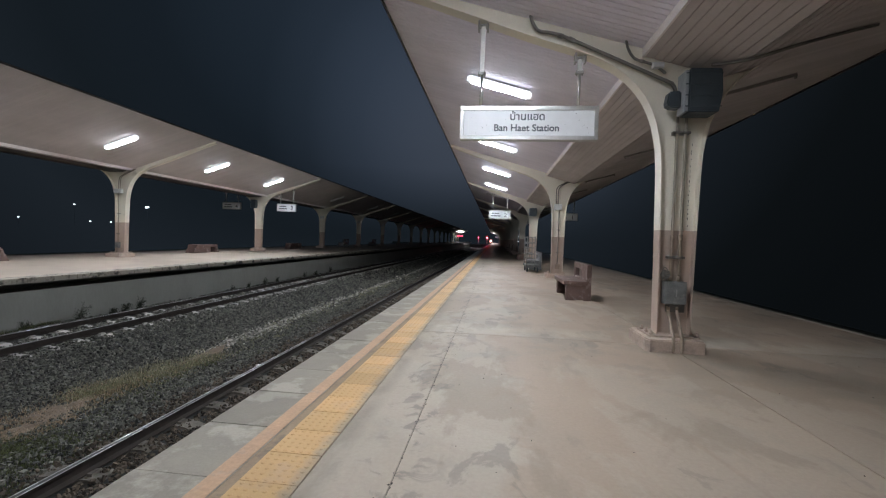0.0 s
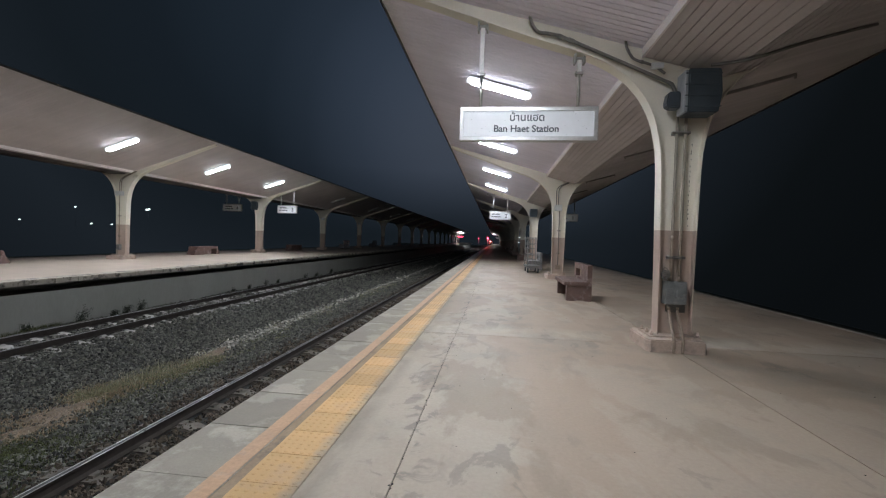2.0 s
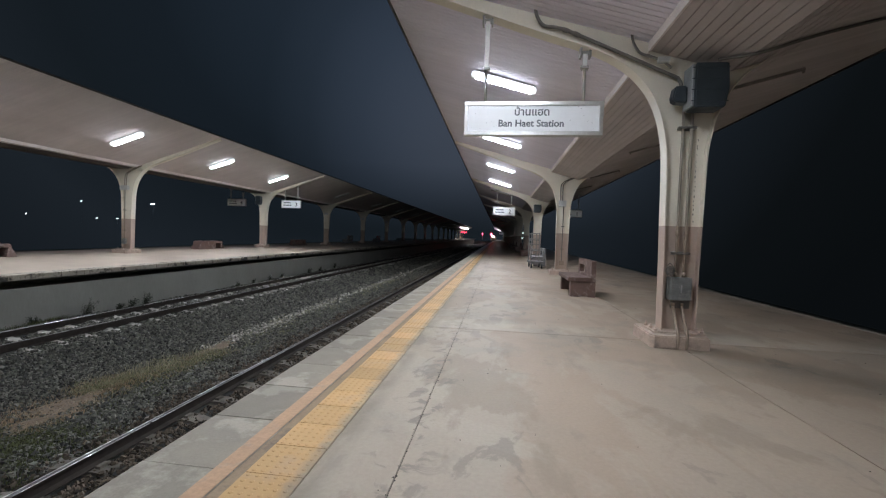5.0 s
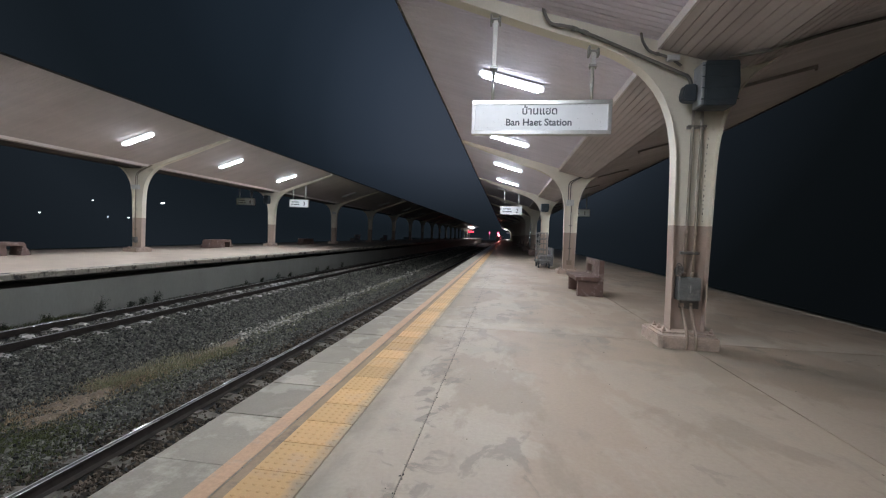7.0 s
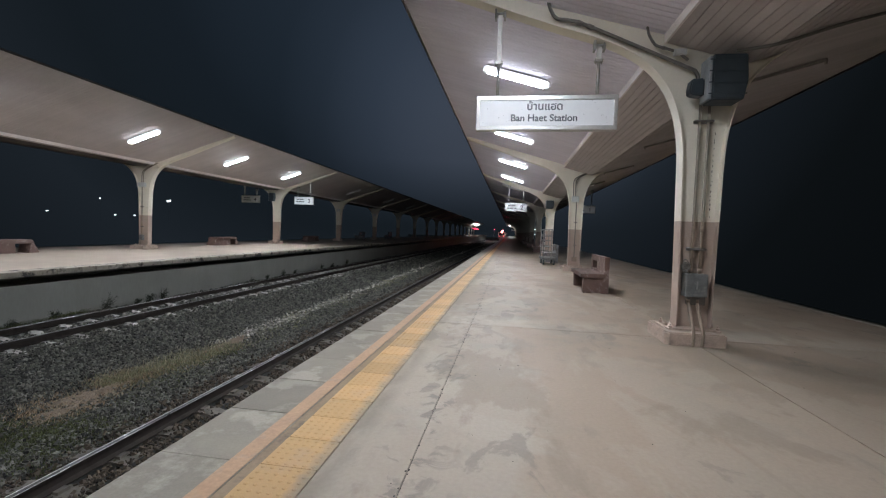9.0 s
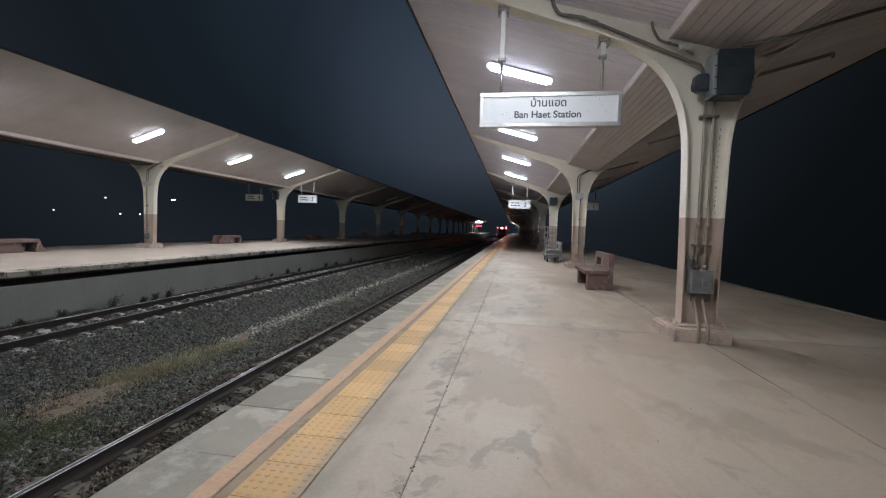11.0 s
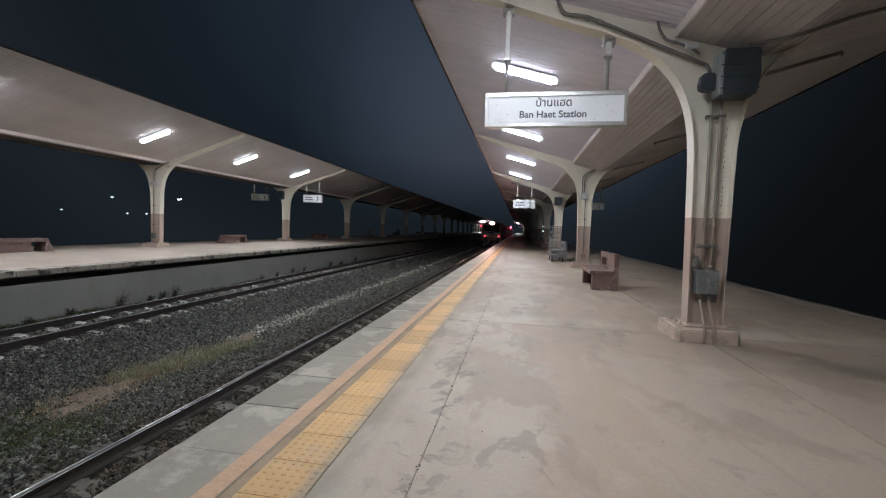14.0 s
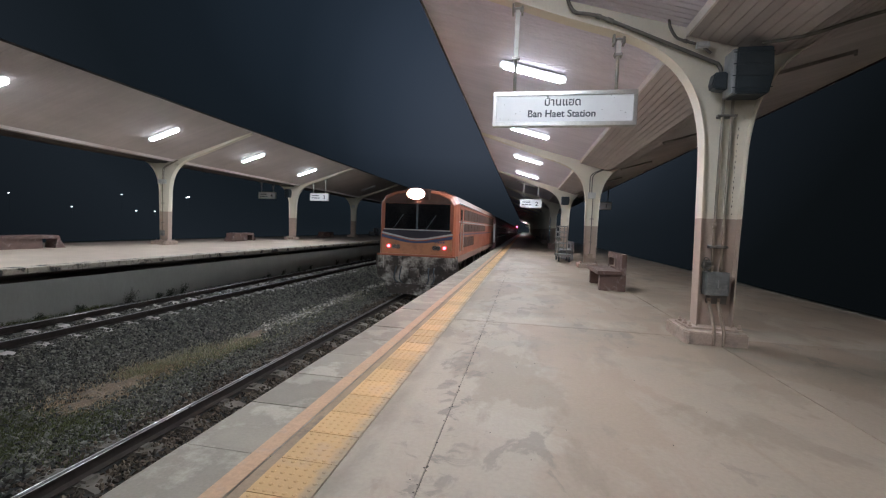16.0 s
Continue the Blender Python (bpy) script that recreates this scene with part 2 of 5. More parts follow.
M_SIGN = mat("white_sign_face", (0.78, 0.79, 0.80), (0.74, 0.75, 0.76), 0.35, scale=4, fine=30, bump=0.0, fine_amt=0.03)
M_INK = mat("dark_blue_lettering", (0.075, 0.082, 0.10), rough=0.5, scale=20)
M_BENCH = mat("red_brown_terrazzo", (0.20, 0.125, 0.105), (0.145, 0.095, 0.082), 0.5, scale=7, fine=120, dirt=(0.40, 0.335, 0.315), dirt_scale=5, dirt_lo=0.55, dirt_hi=0.72)
M_BENCHGREY = mat("grey_terrazzo", (0.25, 0.245, 0.25), (0.18, 0.175, 0.18), 0.5, scale=7, fine=120, dirt=(0.34, 0.33, 0.33), dirt_scale=5)
M_RAILTOP = mat("polished_rail", (0.58, 0.57, 0.56), (0.46, 0.45, 0.44), 0.30, metal=1.0, scale=0.8, fine=20, bump=0.0, rvar=0.08, sheen=0.35)
M_RAILWORN = mat("worn_rail_steel", (0.095, 0.09, 0.083), (0.065, 0.06, 0.056), 0.55, metal=0.5, scale=5, fine=60, bump=0.05, sheen=0.5)
M_RAIL = mat("rusty_rail", (0.045, 0.034, 0.027), (0.03, 0.024, 0.02), 0.75, metal=0.2, scale=9, fine=70, bump=0.2)
M_SLEEP = mat("dusty_concrete_sleeper", (0.215, 0.19, 0.16), (0.13, 0.115, 0.10), 0.85, scale=6, fine=60, vary=0.2, dirt=(0.10, 0.085, 0.07), dirt_scale=6)
M_SLEEPL = mat("pale_concrete_sleeper", (0.50, 0.475, 0.435), (0.38, 0.36, 0.33), 0.8, scale=6, fine=60, vary=0.12, dirt=(0.2, 0.18, 0.16), dirt_scale=7, dirt_lo=0.6, dirt_hi=0.8)
M_STONE = mat("ballast_stone", (0.146, 0.1425, 0.118), (0.071, 0.0695, 0.057), 0.6, scale=7, fine=60, vary=0.9, island=True, bump=0.3)
M_STONEBROWN = mat("rust_stained_stone", (0.125, 0.098, 0.070), (0.060, 0.048, 0.036), 0.85, scale=7, fine=60, vary=0.7, island=True, bump=0.3)
M_STONEPALE = mat("pale_dusty_stone", (0.58, 0.55, 0.49), (0.38, 0.36, 0.31), 0.85, scale=7, fine=60, vary=0.5, island=True, bump=0.3)
M_MOSS = mat("low_green_moss", (0.115, 0.128, 0.050), (0.070, 0.086, 0.030), 0.8, scale=3, fine=30, vary=0.4, island=True, bump=0)
M_BED = mat("ballast_bed", (0.055, 0.053, 0.05), (0.035, 0.034, 0.032), 0.95, scale=4, fine=40, bump=0.6, dist=0.02)
M_EARTH = mat("dry_field", (0.22, 0.205, 0.165), (0.17, 0.16, 0.12), 0.9, scale=0.3, fine=6, bump=0.0, rvar=0.05)
M_GRASS = mat("green_grass", (0.36, 0.345, 0.20), (0.25, 0.25, 0.135), 0.7, scale=3, fine=30, vary=0.35, island=True, bump=0)
M_DRY = mat("dry_grass", (0.46, 0.33, 0.21), (0.36, 0.26, 0.17), 0.8, scale=3, fine=30, vary=0.3, island=True, bump=0)
M_PALE = mat("pale_dead_grass", (0.50, 0.455, 0.32), (0.37, 0.34, 0.24), 0.8, scale=3, fine=30, vary=0.3, island=True, bump=0)
M_SOIL = mat("sandy_soil", (0.33, 0.245, 0.175), (0.20, 0.155, 0.11), 0.9, scale=4, fine=50, bump=0.5, dist=0.01, dirt=(0.14, 0.12, 0.09), dirt_scale=5)
M_LITTER = mat("dark_grit", (0.07, 0.055, 0.045), (0.04, 0.034, 0.03), 0.9, scale=20, vary=0.5, island=True)
M_WEED = mat("dark_weed_leaf", (0.035, 0.045, 0.022), (0.025, 0.032, 0.018), 0.7, scale=3, vary=0.3, island=True, bump=0)
M_TUBE = glow("lit_fluorescent_diffuser", (0.885, 0.95, 1.05), TUBE_POWER)
M_TUBESIDE = glow("lit_diffuser_side", (0.885, 0.95, 1.05), 18.0)
M_TUBECAP = glow("lit_diffuser_cap", (0.885, 0.95, 1.05), 1.7)
M_OFF = mat("unlit_diffuser", (0.55, 0.55, 0.55), rough=0.4, scale=3)
M_WHITE = mat("white_enamel", (0.72, 0.72, 0.70), rough=0.35, scale=4)
M_REDLAMP = glow("red_signal_glass", (1.0, 0.02, 0.05), 130.0)
M_LED = glow("red_led_bars", (1.0, 0.03, 0.07), 9.0)
M_FARLAMP = glow("far_lamp_glass", (0.85, 0.93, 1.0), 6.0)


def backdrop_material():
    """Emission of the added backdrop: the sky's own glow painted on down to the ground."""
    m = bpy.data.materials.new("backdrop_glow")
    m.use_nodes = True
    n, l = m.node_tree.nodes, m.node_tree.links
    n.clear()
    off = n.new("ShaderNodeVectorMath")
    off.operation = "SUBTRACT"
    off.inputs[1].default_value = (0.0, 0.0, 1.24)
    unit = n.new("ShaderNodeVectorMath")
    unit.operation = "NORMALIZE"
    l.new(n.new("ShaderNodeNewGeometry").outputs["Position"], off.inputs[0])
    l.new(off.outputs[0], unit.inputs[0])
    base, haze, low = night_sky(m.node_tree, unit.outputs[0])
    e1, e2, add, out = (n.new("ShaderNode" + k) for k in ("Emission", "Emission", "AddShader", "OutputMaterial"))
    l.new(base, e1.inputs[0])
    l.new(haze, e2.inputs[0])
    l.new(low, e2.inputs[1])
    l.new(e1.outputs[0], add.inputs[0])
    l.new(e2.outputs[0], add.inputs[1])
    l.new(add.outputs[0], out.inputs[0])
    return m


M_BACKDROP = backdrop_material()


# ---- mesh tools ----
def box(bm, x0, y0, z0, x1, y1, z1, bevel=0.0):
    vs = [bm.verts.new((x, y, z)) for x in (x0, x1) for y in (y0, y1) for z in (z0, z1)]
    fs = [bm.faces.new([vs[i] for i in q]) for q in ((0, 1, 3, 2), (4, 6, 7, 5), (0, 4, 5, 1), (2, 3, 7, 6), (0, 2, 6, 4), (1, 5, 7, 3))]
    if bevel:
        es = list({e for f in fs for e in f.edges})
        bmesh.ops.bevel(bm, geom=es, offset=bevel, segments=2, affect="EDGES", profile=0.5)
    return bm


def prism(bm, poly, y0, y1, axis="y"):
    """A polygon in x, z (axis y), in x, y (axis z) or in y, z (axis x), drawn out along the axis."""
    put = {"y": lambda a, b, t: (a, t, b), "z": lambda a, b, t: (a, b, t), "x": lambda a, b, t: (t, a, b)}[axis]
    lo = [bm.verts.new(put(a, b, y0)) for a, b in poly]
    hi = [bm.verts.new(put(a, b, y1)) for a, b in poly]
    k = len(poly)
    bm.faces.new(lo)
    bm.faces.new(hi[::-1])
    for i in range(k):
        bm.faces.new((lo[i], hi[i], hi[(i + 1) % k], lo[(i + 1) % k]))
    return bm


def tube(bm, pts, r, n=10):
    """A round pipe along a line of points."""
    pts = [Vector(p) for p in pts]
    rings = []
    for i, p in enumerate(pts):
        d = (pts[min(i + 1, len(pts) - 1)] - pts[max(i - 1, 0)]).normalized()
        a = d.cross(Vector((0, 1, 0)) if abs(d.y) < 0.9 else Vector((1, 0, 0))).normalized()
        b = d.cross(a)
        rings.append([bm.verts.new(p + (a * math.cos(t) + b * math.sin(t)) * r) for t in (2 * math.pi * k / n for k in range(n))])
    for s, e in zip(rings, rings[1:]):
        for k in range(n):
            f = bm.faces.new((s[k], s[(k + 1) % n], e[(k + 1) % n], e[k]))
            f.smooth = True
    bm.faces.new(rings[0][::-1])
    bm.faces.new(rings[-1])
    return bm


def smooth_line(pts, steps=6):
    """A Catmull-Rom line through points."""
    P = [Vector(p) for p in pts]
    out = []
    for i in range(len(P) - 1):
        a, b, c, d = P[max(i - 1, 0)], P[i], P[i + 1], P[min(i + 2, len(P) - 1)]
        for k in range(steps):
            t = k / steps
            out.append(0.5 * ((2 * b) + (c - a) * t + (2 * a - 5 * b + 4 * c - d) * t * t + (3 * b - a - 3 * c + d) * t ** 3))
    return out + [P[-1]]


def link(name, bm, material, parent=None, label=""):
    bmesh.ops.recalc_face_normals(bm, faces=bm.faces)
    me = bpy.data.meshes.new(name)
    bm.to_mesh(me)
    bm.free()
    me.materials.append(material)
    ob = new(name, me)
    if parent:
        ob.parent = parent
    if label:
        ob["label"] = label
    return ob


def part(name, bm, material, parent, label=""):
    return link(name, bm, material, parent, label)


def share(name, me, parent, m):
    ob = new(name, me)
    ob.parent = parent
    ob.matrix_basis = m
    return ob


def bulk(name, verts, faces, material, parent=None):
    """One mesh from numpy arrays of corners and quads."""
    me = bpy.data.meshes.new(name)
    nv, nf = len(verts), len(faces)
    me.vertices.add(nv)
    me.vertices.foreach_set("co", np.asarray(verts, np.float32).ravel())
    me.loops.add(nf * 4)
    me.loops.foreach_set("vertex_index", np.asarray(faces, np.int32).ravel())
    me.polygons.add(nf)
    me.polygons.foreach_set("loop_start", np.arange(0, nf * 4, 4, dtype=np.int32))
    me.update(calc_edges=True)
    me.shade_flat()
    me.materials.append(material)
    ob = new(name, me)
    if parent:
        ob.parent = parent
    return ob


def empty(name, m=None):
    e = new(name)
    e.empty_display_size = 0.1
    if m:
        e.matrix_basis = m
    return e


def words(body, size, x, z, y, parent, material, name="lettering", align="CENTER", bold=0.0):
    cu = bpy.data.curves.new(name, "FONT")
    cu.body, cu.size, cu.align_x, cu.extrude, cu.offset = body, size, align, 0.001, bold
    tmp = new("lettering_source", cu)
    me = bpy.data.meshes.new_from_object(tmp.evaluated_get(bpy.context.evaluated_depsgraph_get()))
    bpy.data.objects.remove(tmp)
    me.materials.clear()
    me.materials.append(material)
    ob = new(name, me)
    ob.parent = parent
    ob.matrix_basis = pose(x, y, z, 90, 0, 0)
    return ob


BM = bmesh.new

# ---- ground, ballast and tracks ----
def ground():
    bm = BM()
    prism(bm, [(-1800, -3.6), (1800, -3.6), (1800, -3.35), (-1800, -3.35)], -1500, 2500)
    tagged(link("ground", bm, M_EARTH), "dry bare field around the station at night", "ground", kind="structure")


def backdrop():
    """Low glowing wall added round the fields, up to eye height, hiding the dark ground."""
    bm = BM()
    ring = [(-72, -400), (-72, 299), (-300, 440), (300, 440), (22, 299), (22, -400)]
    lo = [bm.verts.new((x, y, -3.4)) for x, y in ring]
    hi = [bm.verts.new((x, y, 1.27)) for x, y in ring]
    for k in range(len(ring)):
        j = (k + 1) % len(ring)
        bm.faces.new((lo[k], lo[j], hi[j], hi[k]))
    tagged(link("backdrop", bm, M_BACKDROP), "plain dark blue backdrop wall added round the fields, glowing in the sky's colours", "backdrop", kind="structure")


def grade(y):
    """The line falls gently away from the station."""
    return -0.004 * np.maximum(0.0, y - 20.0)


def bed_height(x, y):
    """Ballast level: a shoulder under each track, lower between them."""
    d = np.minimum(np.abs(x - C_NEAR), np.abs(x - C_FAR))
    h = ZR - 0.172 - 0.145 * np.clip((d - 1.15) / 0.9, 0, 1)
    return h + grade(y) + 0.022 * np.sin(x * 2.3 + y * 0.7) * np.sin(y * 1.1 - x) + 0.012 * np.sin(5.1 * x + 2.0 * y)


def ballast():
    xs, ys = np.arange(-11.9, -1.3, 0.17), np.concatenate([np.arange(-12, 40, 0.3), np.arange(40, 420, 2.0)])
    X, Y = np.meshgrid(xs, ys)
    Z = bed_height(X, Y) - 0.012
    v = np.stack([X, Y, Z], -1).reshape(-1, 3)
    nx = len(xs)
    i = (np.arange(len(ys) - 1)[:, None] * nx + np.arange(nx - 1)).ravel()
    f = np.stack([i, i + 1, i + nx + 1, i + nx], -1)
    ob = bulk("ballast_bed", v, f, M_BED)
    tagged(ob, "dark compacted ballast under the loose stones", "ballast", kind="structure")
    # loose stones, denser and finer close by
    cube = np.array([(x, y, z) for x in (-1, 1) for y in (-1, 1) for z in (-1, 1)], float)
    quads = np.array([(0, 1, 3, 2), (4, 6, 7, 5), (0, 4, 5, 1), (2, 3, 7, 6), (0, 2, 6, 4), (1, 5, 7, 3)])
    P, S = [], []
    for ya, yb, dens, size in ((-8, 1.6, 90, 0.026), (1.6, 8, 520, 0.020), (1.6, 8, 600, 0.011), (8, 14, 400, 0.022), (8, 14, 250, 0.013), (14, 25, 190, 0.027), (25, 50, 60, 0.038), (50, 110, 14, 0.06)):
        k = int((yb - ya) * 9.6 * dens)
        x, y = nrg.uniform(-11.3, -1.75, k), nrg.uniform(ya, yb, k)
        s = size * nrg.uniform(0.55, 1.35, k)
        drop, lift = np.zeros(k, bool), np.zeros(k)
        for c, y0, seat, rest, wide in ((C_NEAR, 0.14, 0.75, 0.3, 0.26), (C_FAR, 0.30, 0.97, 0.03, 0.17)):
            a, ph = np.abs(x - c), (y - y0 + 0.13) % 0.6
            on = (a < 1.0) & (ph < 0.26)
            d = x - c
            by_rail = ((d > 0.58) & (d < 0.93)) | ((d > -0.46) & (d < -0.16))
            drop |= on & (np.abs(ph - 0.13) < wide / 2) & (nrg.random(k) < np.where(by_rail, seat, rest))
            lift = np.where(on, 0.02, lift)
            drop |= np.abs(a - 0.5325) < 0.085
        keep = ~drop
        P.append(np.stack([x, y, bed_height(x, y) + lift + s * nrg.uniform(-0.25, 0.7, k)], -1)[keep])
        S.append(s[keep])
    P, S = np.concatenate(P), np.concatenate(S)
    k = len(P)
    a = nrg.normal(size=(k, 3, 3))
    q, _ = np.linalg.qr(a)
    shape = cube[None] * nrg.uniform(0.55, 1.2, (k, 1, 3)) + nrg.uniform(-0.36, 0.36, (k, 8, 3))
    shape[:, 1::2, :2] *= nrg.uniform(0.35, 0.95, (k, 1, 1))
    shape[:, 4:, 1:] *= nrg.uniform(0.55, 1.0, (k, 1, 1))
    V = np.einsum("kij,kvj->kvi", q, shape) * S[:, None, None] + P[:, None]
    rusty = np.abs(P[:, 0] - C_NEAR) + nrg.normal(0, 0.12, k) < 1.05
    pale = (~rusty) & (np.abs(P[:, 0] + 6.02 + nrg.normal(0, 0.12, k)) < 0.17) & (P[:, 1] > 8.3) & (nrg.random(k) < 0.8)
    for name, pick, material, label in (("ballast_stones", ~(rusty | pale), M_STONE, "loose grey crushed stone ballast between the tracks"),
                                        ("rusty_ballast_stones", rusty, M_STONEBROWN, "brown rust-stained ballast stones of the near track"),
                                        ("pale_ballast_stones", pale, M_STONEPALE, "pale dusty stones along the middle of the ballast")):
        W = V[pick]
        F = quads[None] + 8 * np.arange(len(W))[:, None, None]
        ob = bulk(name, W.reshape(-1, 3), F.reshape(-1, 4), material)
        tagged(ob, label, "ballast", kind="stuff")


RAIL_PROFILE = [(-0.061, -0.142), (0.061, -0.142), (0.061, -0.131), (0.010, -0.112), (0.009, -0.040), (0.034, -0.030), (0.035, -0.006), (0.029, -0.001),
                (-0.029, -0.001), (-0.035, -0.006), (-0.034, -0.030), (-0.009, -0.040), (-0.010, -0.112), (-0.061, -0.131)]


def track(c, y0, sleeper_mat, label):
    e = empty("railway_track", pose(c, 0, ZR))
    def strip(poly):
        """Level by the platform, then falling with the line."""
        bm = BM()
        rings = [[bm.verts.new((a, y, b + float(grade(y)))) for a, b in poly] for y in (-12.0, 20.0, 420.0)]
        for r0, r1 in zip(rings, rings[1:]):
            for k in range(len(poly)):
                j = (k + 1) % len(poly)
                bm.faces.new((r0[k], r1[k], r1[j], r0[j]))
        bm.faces.new(rings[0])
        bm.faces.new(rings[-1][::-1])
        return bm

    for s in (-1, 1):
        g = s * 0.5325
        r = part("rail", strip([(g + a, b) for a, b in RAIL_PROFILE]), M_RAIL, e, "rusty steel rail")
        part("running_surface", strip([(g + a, b) for a, b in ((-0.021, -0.001), (-0.006, -0.001), (-0.0085, 0.0025), (-0.018, 0.0025))]), M_RAILTOP, r, "polished rail head")
        part("worn_rail_head", strip([(g + a, b) for a, b in ((-0.0058, -0.001), (0.030, -0.001), (0.024, 0.0018), (-0.0058, 0.0018))]), M_RAILWORN, r, "dull worn steel beside the running band")
        part("gauge_corner", strip([(g - s * a, b) for a, b in ((0.0299, -0.0008), (0.0335, -0.0026), (0.0348, -0.0040), (0.0357, -0.0058), (0.0338, -0.0062), (0.0300, -0.0022))]), M_RAILTOP, r, "wheel-polished gauge corner")
    bm = BM()
    prism(bm, [(-1.0, -0.185), (-0.92, -0.165), (-0.80, -0.145), (-0.33, -0.145), (-0.22, -0.18), (0.22, -0.18), (0.33, -0.145), (0.80, -0.145), (0.92, -0.165), (1.0, -0.185),
               (1.0, -0.26), (-1.0, -0.26)], -0.11, 0.11)
    for v in bm.verts:
        if v.co.z < -0.2:
            v.co.y *= 1.3
    for s in (-0.5325, 0.5325):
        for d in (-0.105, 0.105):
            box(bm, s + d - 0.028, -0.055, -0.146, s + d + 0.028, 0.055, -0.118)
    first = part("sleeper", bm, sleeper_mat, e)
    first.matrix_basis = pose(0, y0, 0)
    for k in range(1, 290):
        if y0 + 0.6 * k < 175:
            share("sleeper", first.data, e, pose(0, y0 + 0.6 * k, float(grade(y0 + 0.6 * k))))
    return tagged(e, label, "railway track")


def blades(name, spots, mats, label):
    """Grass as thin upright blades: spots of x, y, count, spread, height."""
    V, F = [], []
    for x, y, k, sp, hgt in spots:
        for _ in range(k):
            px, py = x + rng.gauss(0, sp), y + rng.gauss(0, sp * 1.6)
            pz = float(bed_height(np.array(px), np.array(py))) - 0.01
            h = hgt * rng.uniform(0.4, 1.2)
            a, lean = rng.uniform(0, 6.28), rng.uniform(0.1, 0.75) * h
            wx, wy = 0.0045 * math.cos(a), 0.0045 * math.sin(a)
            b = rng.uniform(0, 6.28)
            lx, ly = lean * math.cos(b), lean * math.sin(b)
            i = len(V)
            V += [(px - wx, py - wy, pz), (px + wx, py + wy, pz), (px + wx * 0.8 + lx * 0.35, py + wy * 0.8 + ly * 0.35, pz + h * 0.6),
                  (px - wx * 0.8 + lx * 0.35, py - wy * 0.8 + ly * 0.35, pz + h * 0.6), (px + lx, py + ly, pz + h * 0.95), (px + lx + wx * 0.2, py + ly + wy * 0.2, pz + h * 0.95)]
            F += [(i, i + 1, i + 2, i + 3), (i + 3, i + 2, i + 5, i + 4)]
    ob = bulk(name, np.array(V), np.array(F), mats)
    tagged(ob, label, "grass", kind="stuff")


def vegetation():
    g, d, p, w = [], [], [], []
    # thick tuft of grass with a ragged crown, thinning out along the middle
    for _ in range(230):
        y = rng.uniform(5.7, 8.2)
        mid = -6.02 + 0.10 * (y - 6.0)
        x = rng.gauss(mid, 0.24)
        tall = max(0.3, 1.0 - abs(x - mid) / 0.6) * (0.6 + 0.4 * noise.noise(Vector((x * 3, y * 3, 2))))
        clump = noise.noise(Vector((x * 2.2, y * 1.6, 7)))
        if clump > -0.28:
            g.append((x, y, rng.randint(18, 50), 0.06, 0.035 + 0.10 * tall * (0.75 + clump)))
        if rng.random() < 0.4:
            p.append((x - 0.06, y + 0.05, rng.randint(6, 18), 0.10, 0.05 + 0.15 * tall))
        if rng.random() < 0.6:
            w.append((x + rng.gauss(0.12, 0.12), y, 30, 0.10, 0.04 + 0.04 * tall))
        if rng.random() < 0.35:
            d.append((x + 0.05, y, 22, 0.09, 0.05 + 0.05 * tall))
    for _ in range(90):
        g.append((rng.gauss(-5.7, 0.26), rng.uniform(8, 24), 14, 0.09, 0.10))
    # lying dry grass on the sandy strip
    for _ in range(120):
        d.append((rng.gauss(-5.97, 0.21), rng.uniform(4.5, 6.3), 46, 0.09, rng.uniform(0.03, 0.075)))
        if rng.random() < 0.5:
            p.append((rng.gauss(-5.97, 0.24), rng.uniform(4.6, 6.4), 16, 0.10, rng.uniform(0.03, 0.08)))
    for _ in range(150):
        p.append((rng.gauss(-5.85, 0.25), rng.uniform(8.5, 30), rng.randint(8, 40), 0.09, rng.uniform(0.03, 0.07)))
    # low moss and seedlings, thickest close by
    for _ in range(520):
        w.append((rng.gauss(-5.6, 0.50), 4.5 - abs(rng.gauss(0, 1.0)), 45, 0.08, rng.uniform(0.03, 0.055)))
    for _ in range(200):
        w.append((rng.gauss(-5.35, 0.30), rng.uniform(4.2, 14.0), 26, 0.08, 0.045))
    for _ in range(40):
        w.append((rng.uniform(-11.3, -10.75), rng.uniform(7.2, 9.6), 30, 0.05, 0.13))
    blades("moss", w, M_MOSS, "low green moss and seedlings between the stones")
    blades("green_grass", g, M_GRASS, "thin green grass growing through the ballast")
    blades("dry_grass", d, M_DRY, "dry brown grass lying on the ballast")
    blades("dead_grass", p, M_PALE, "pale dead grass along the middle of the ballast")


def soil_patch(cx, cy, rx, ry, h):
    """Low heap of sandy soil with a ragged rim, sunk into the stones."""
    bm = BM()
    rings = []
    ph = rng.uniform(0, 6)
    for k in range(1, 8):
        row = []
        for j in range(40):
            a = 2 * math.pi * j / 40
            q = k / 7 * (1 + 0.22 * math.sin(3 * a + ph) + 0.12 * math.sin(7 * a + 2 * ph) + 0.08 * math.sin(13 * a))
            x, y = cx + rx * q * math.cos(a), cy + ry * q * math.sin(a)
            z = float(bed_height(np.array(x), np.array(y))) + h * (1 - (k / 7) ** 2) - 0.012 + 0.022 * noise.noise(Vector((x * 7, y * 7, 0))) + 0.012 * noise.noise(Vector((x * 21, y * 21, 4)))
            row.append(bm.verts.new((x, y, z)))
        rings.append(row)
    bm.faces.new(rings[0])
    for r0, r1 in zip(rings, rings[1:]):
        for j in range(40):
            bm.faces.new((r0[j], r0[(j + 1) % 40], r1[(j + 1) % 40], r1[j]))
    tagged(link("soil_patch", bm, M_SOIL), "patch of sandy brown soil on the ballast", "soil", kind="stuff")


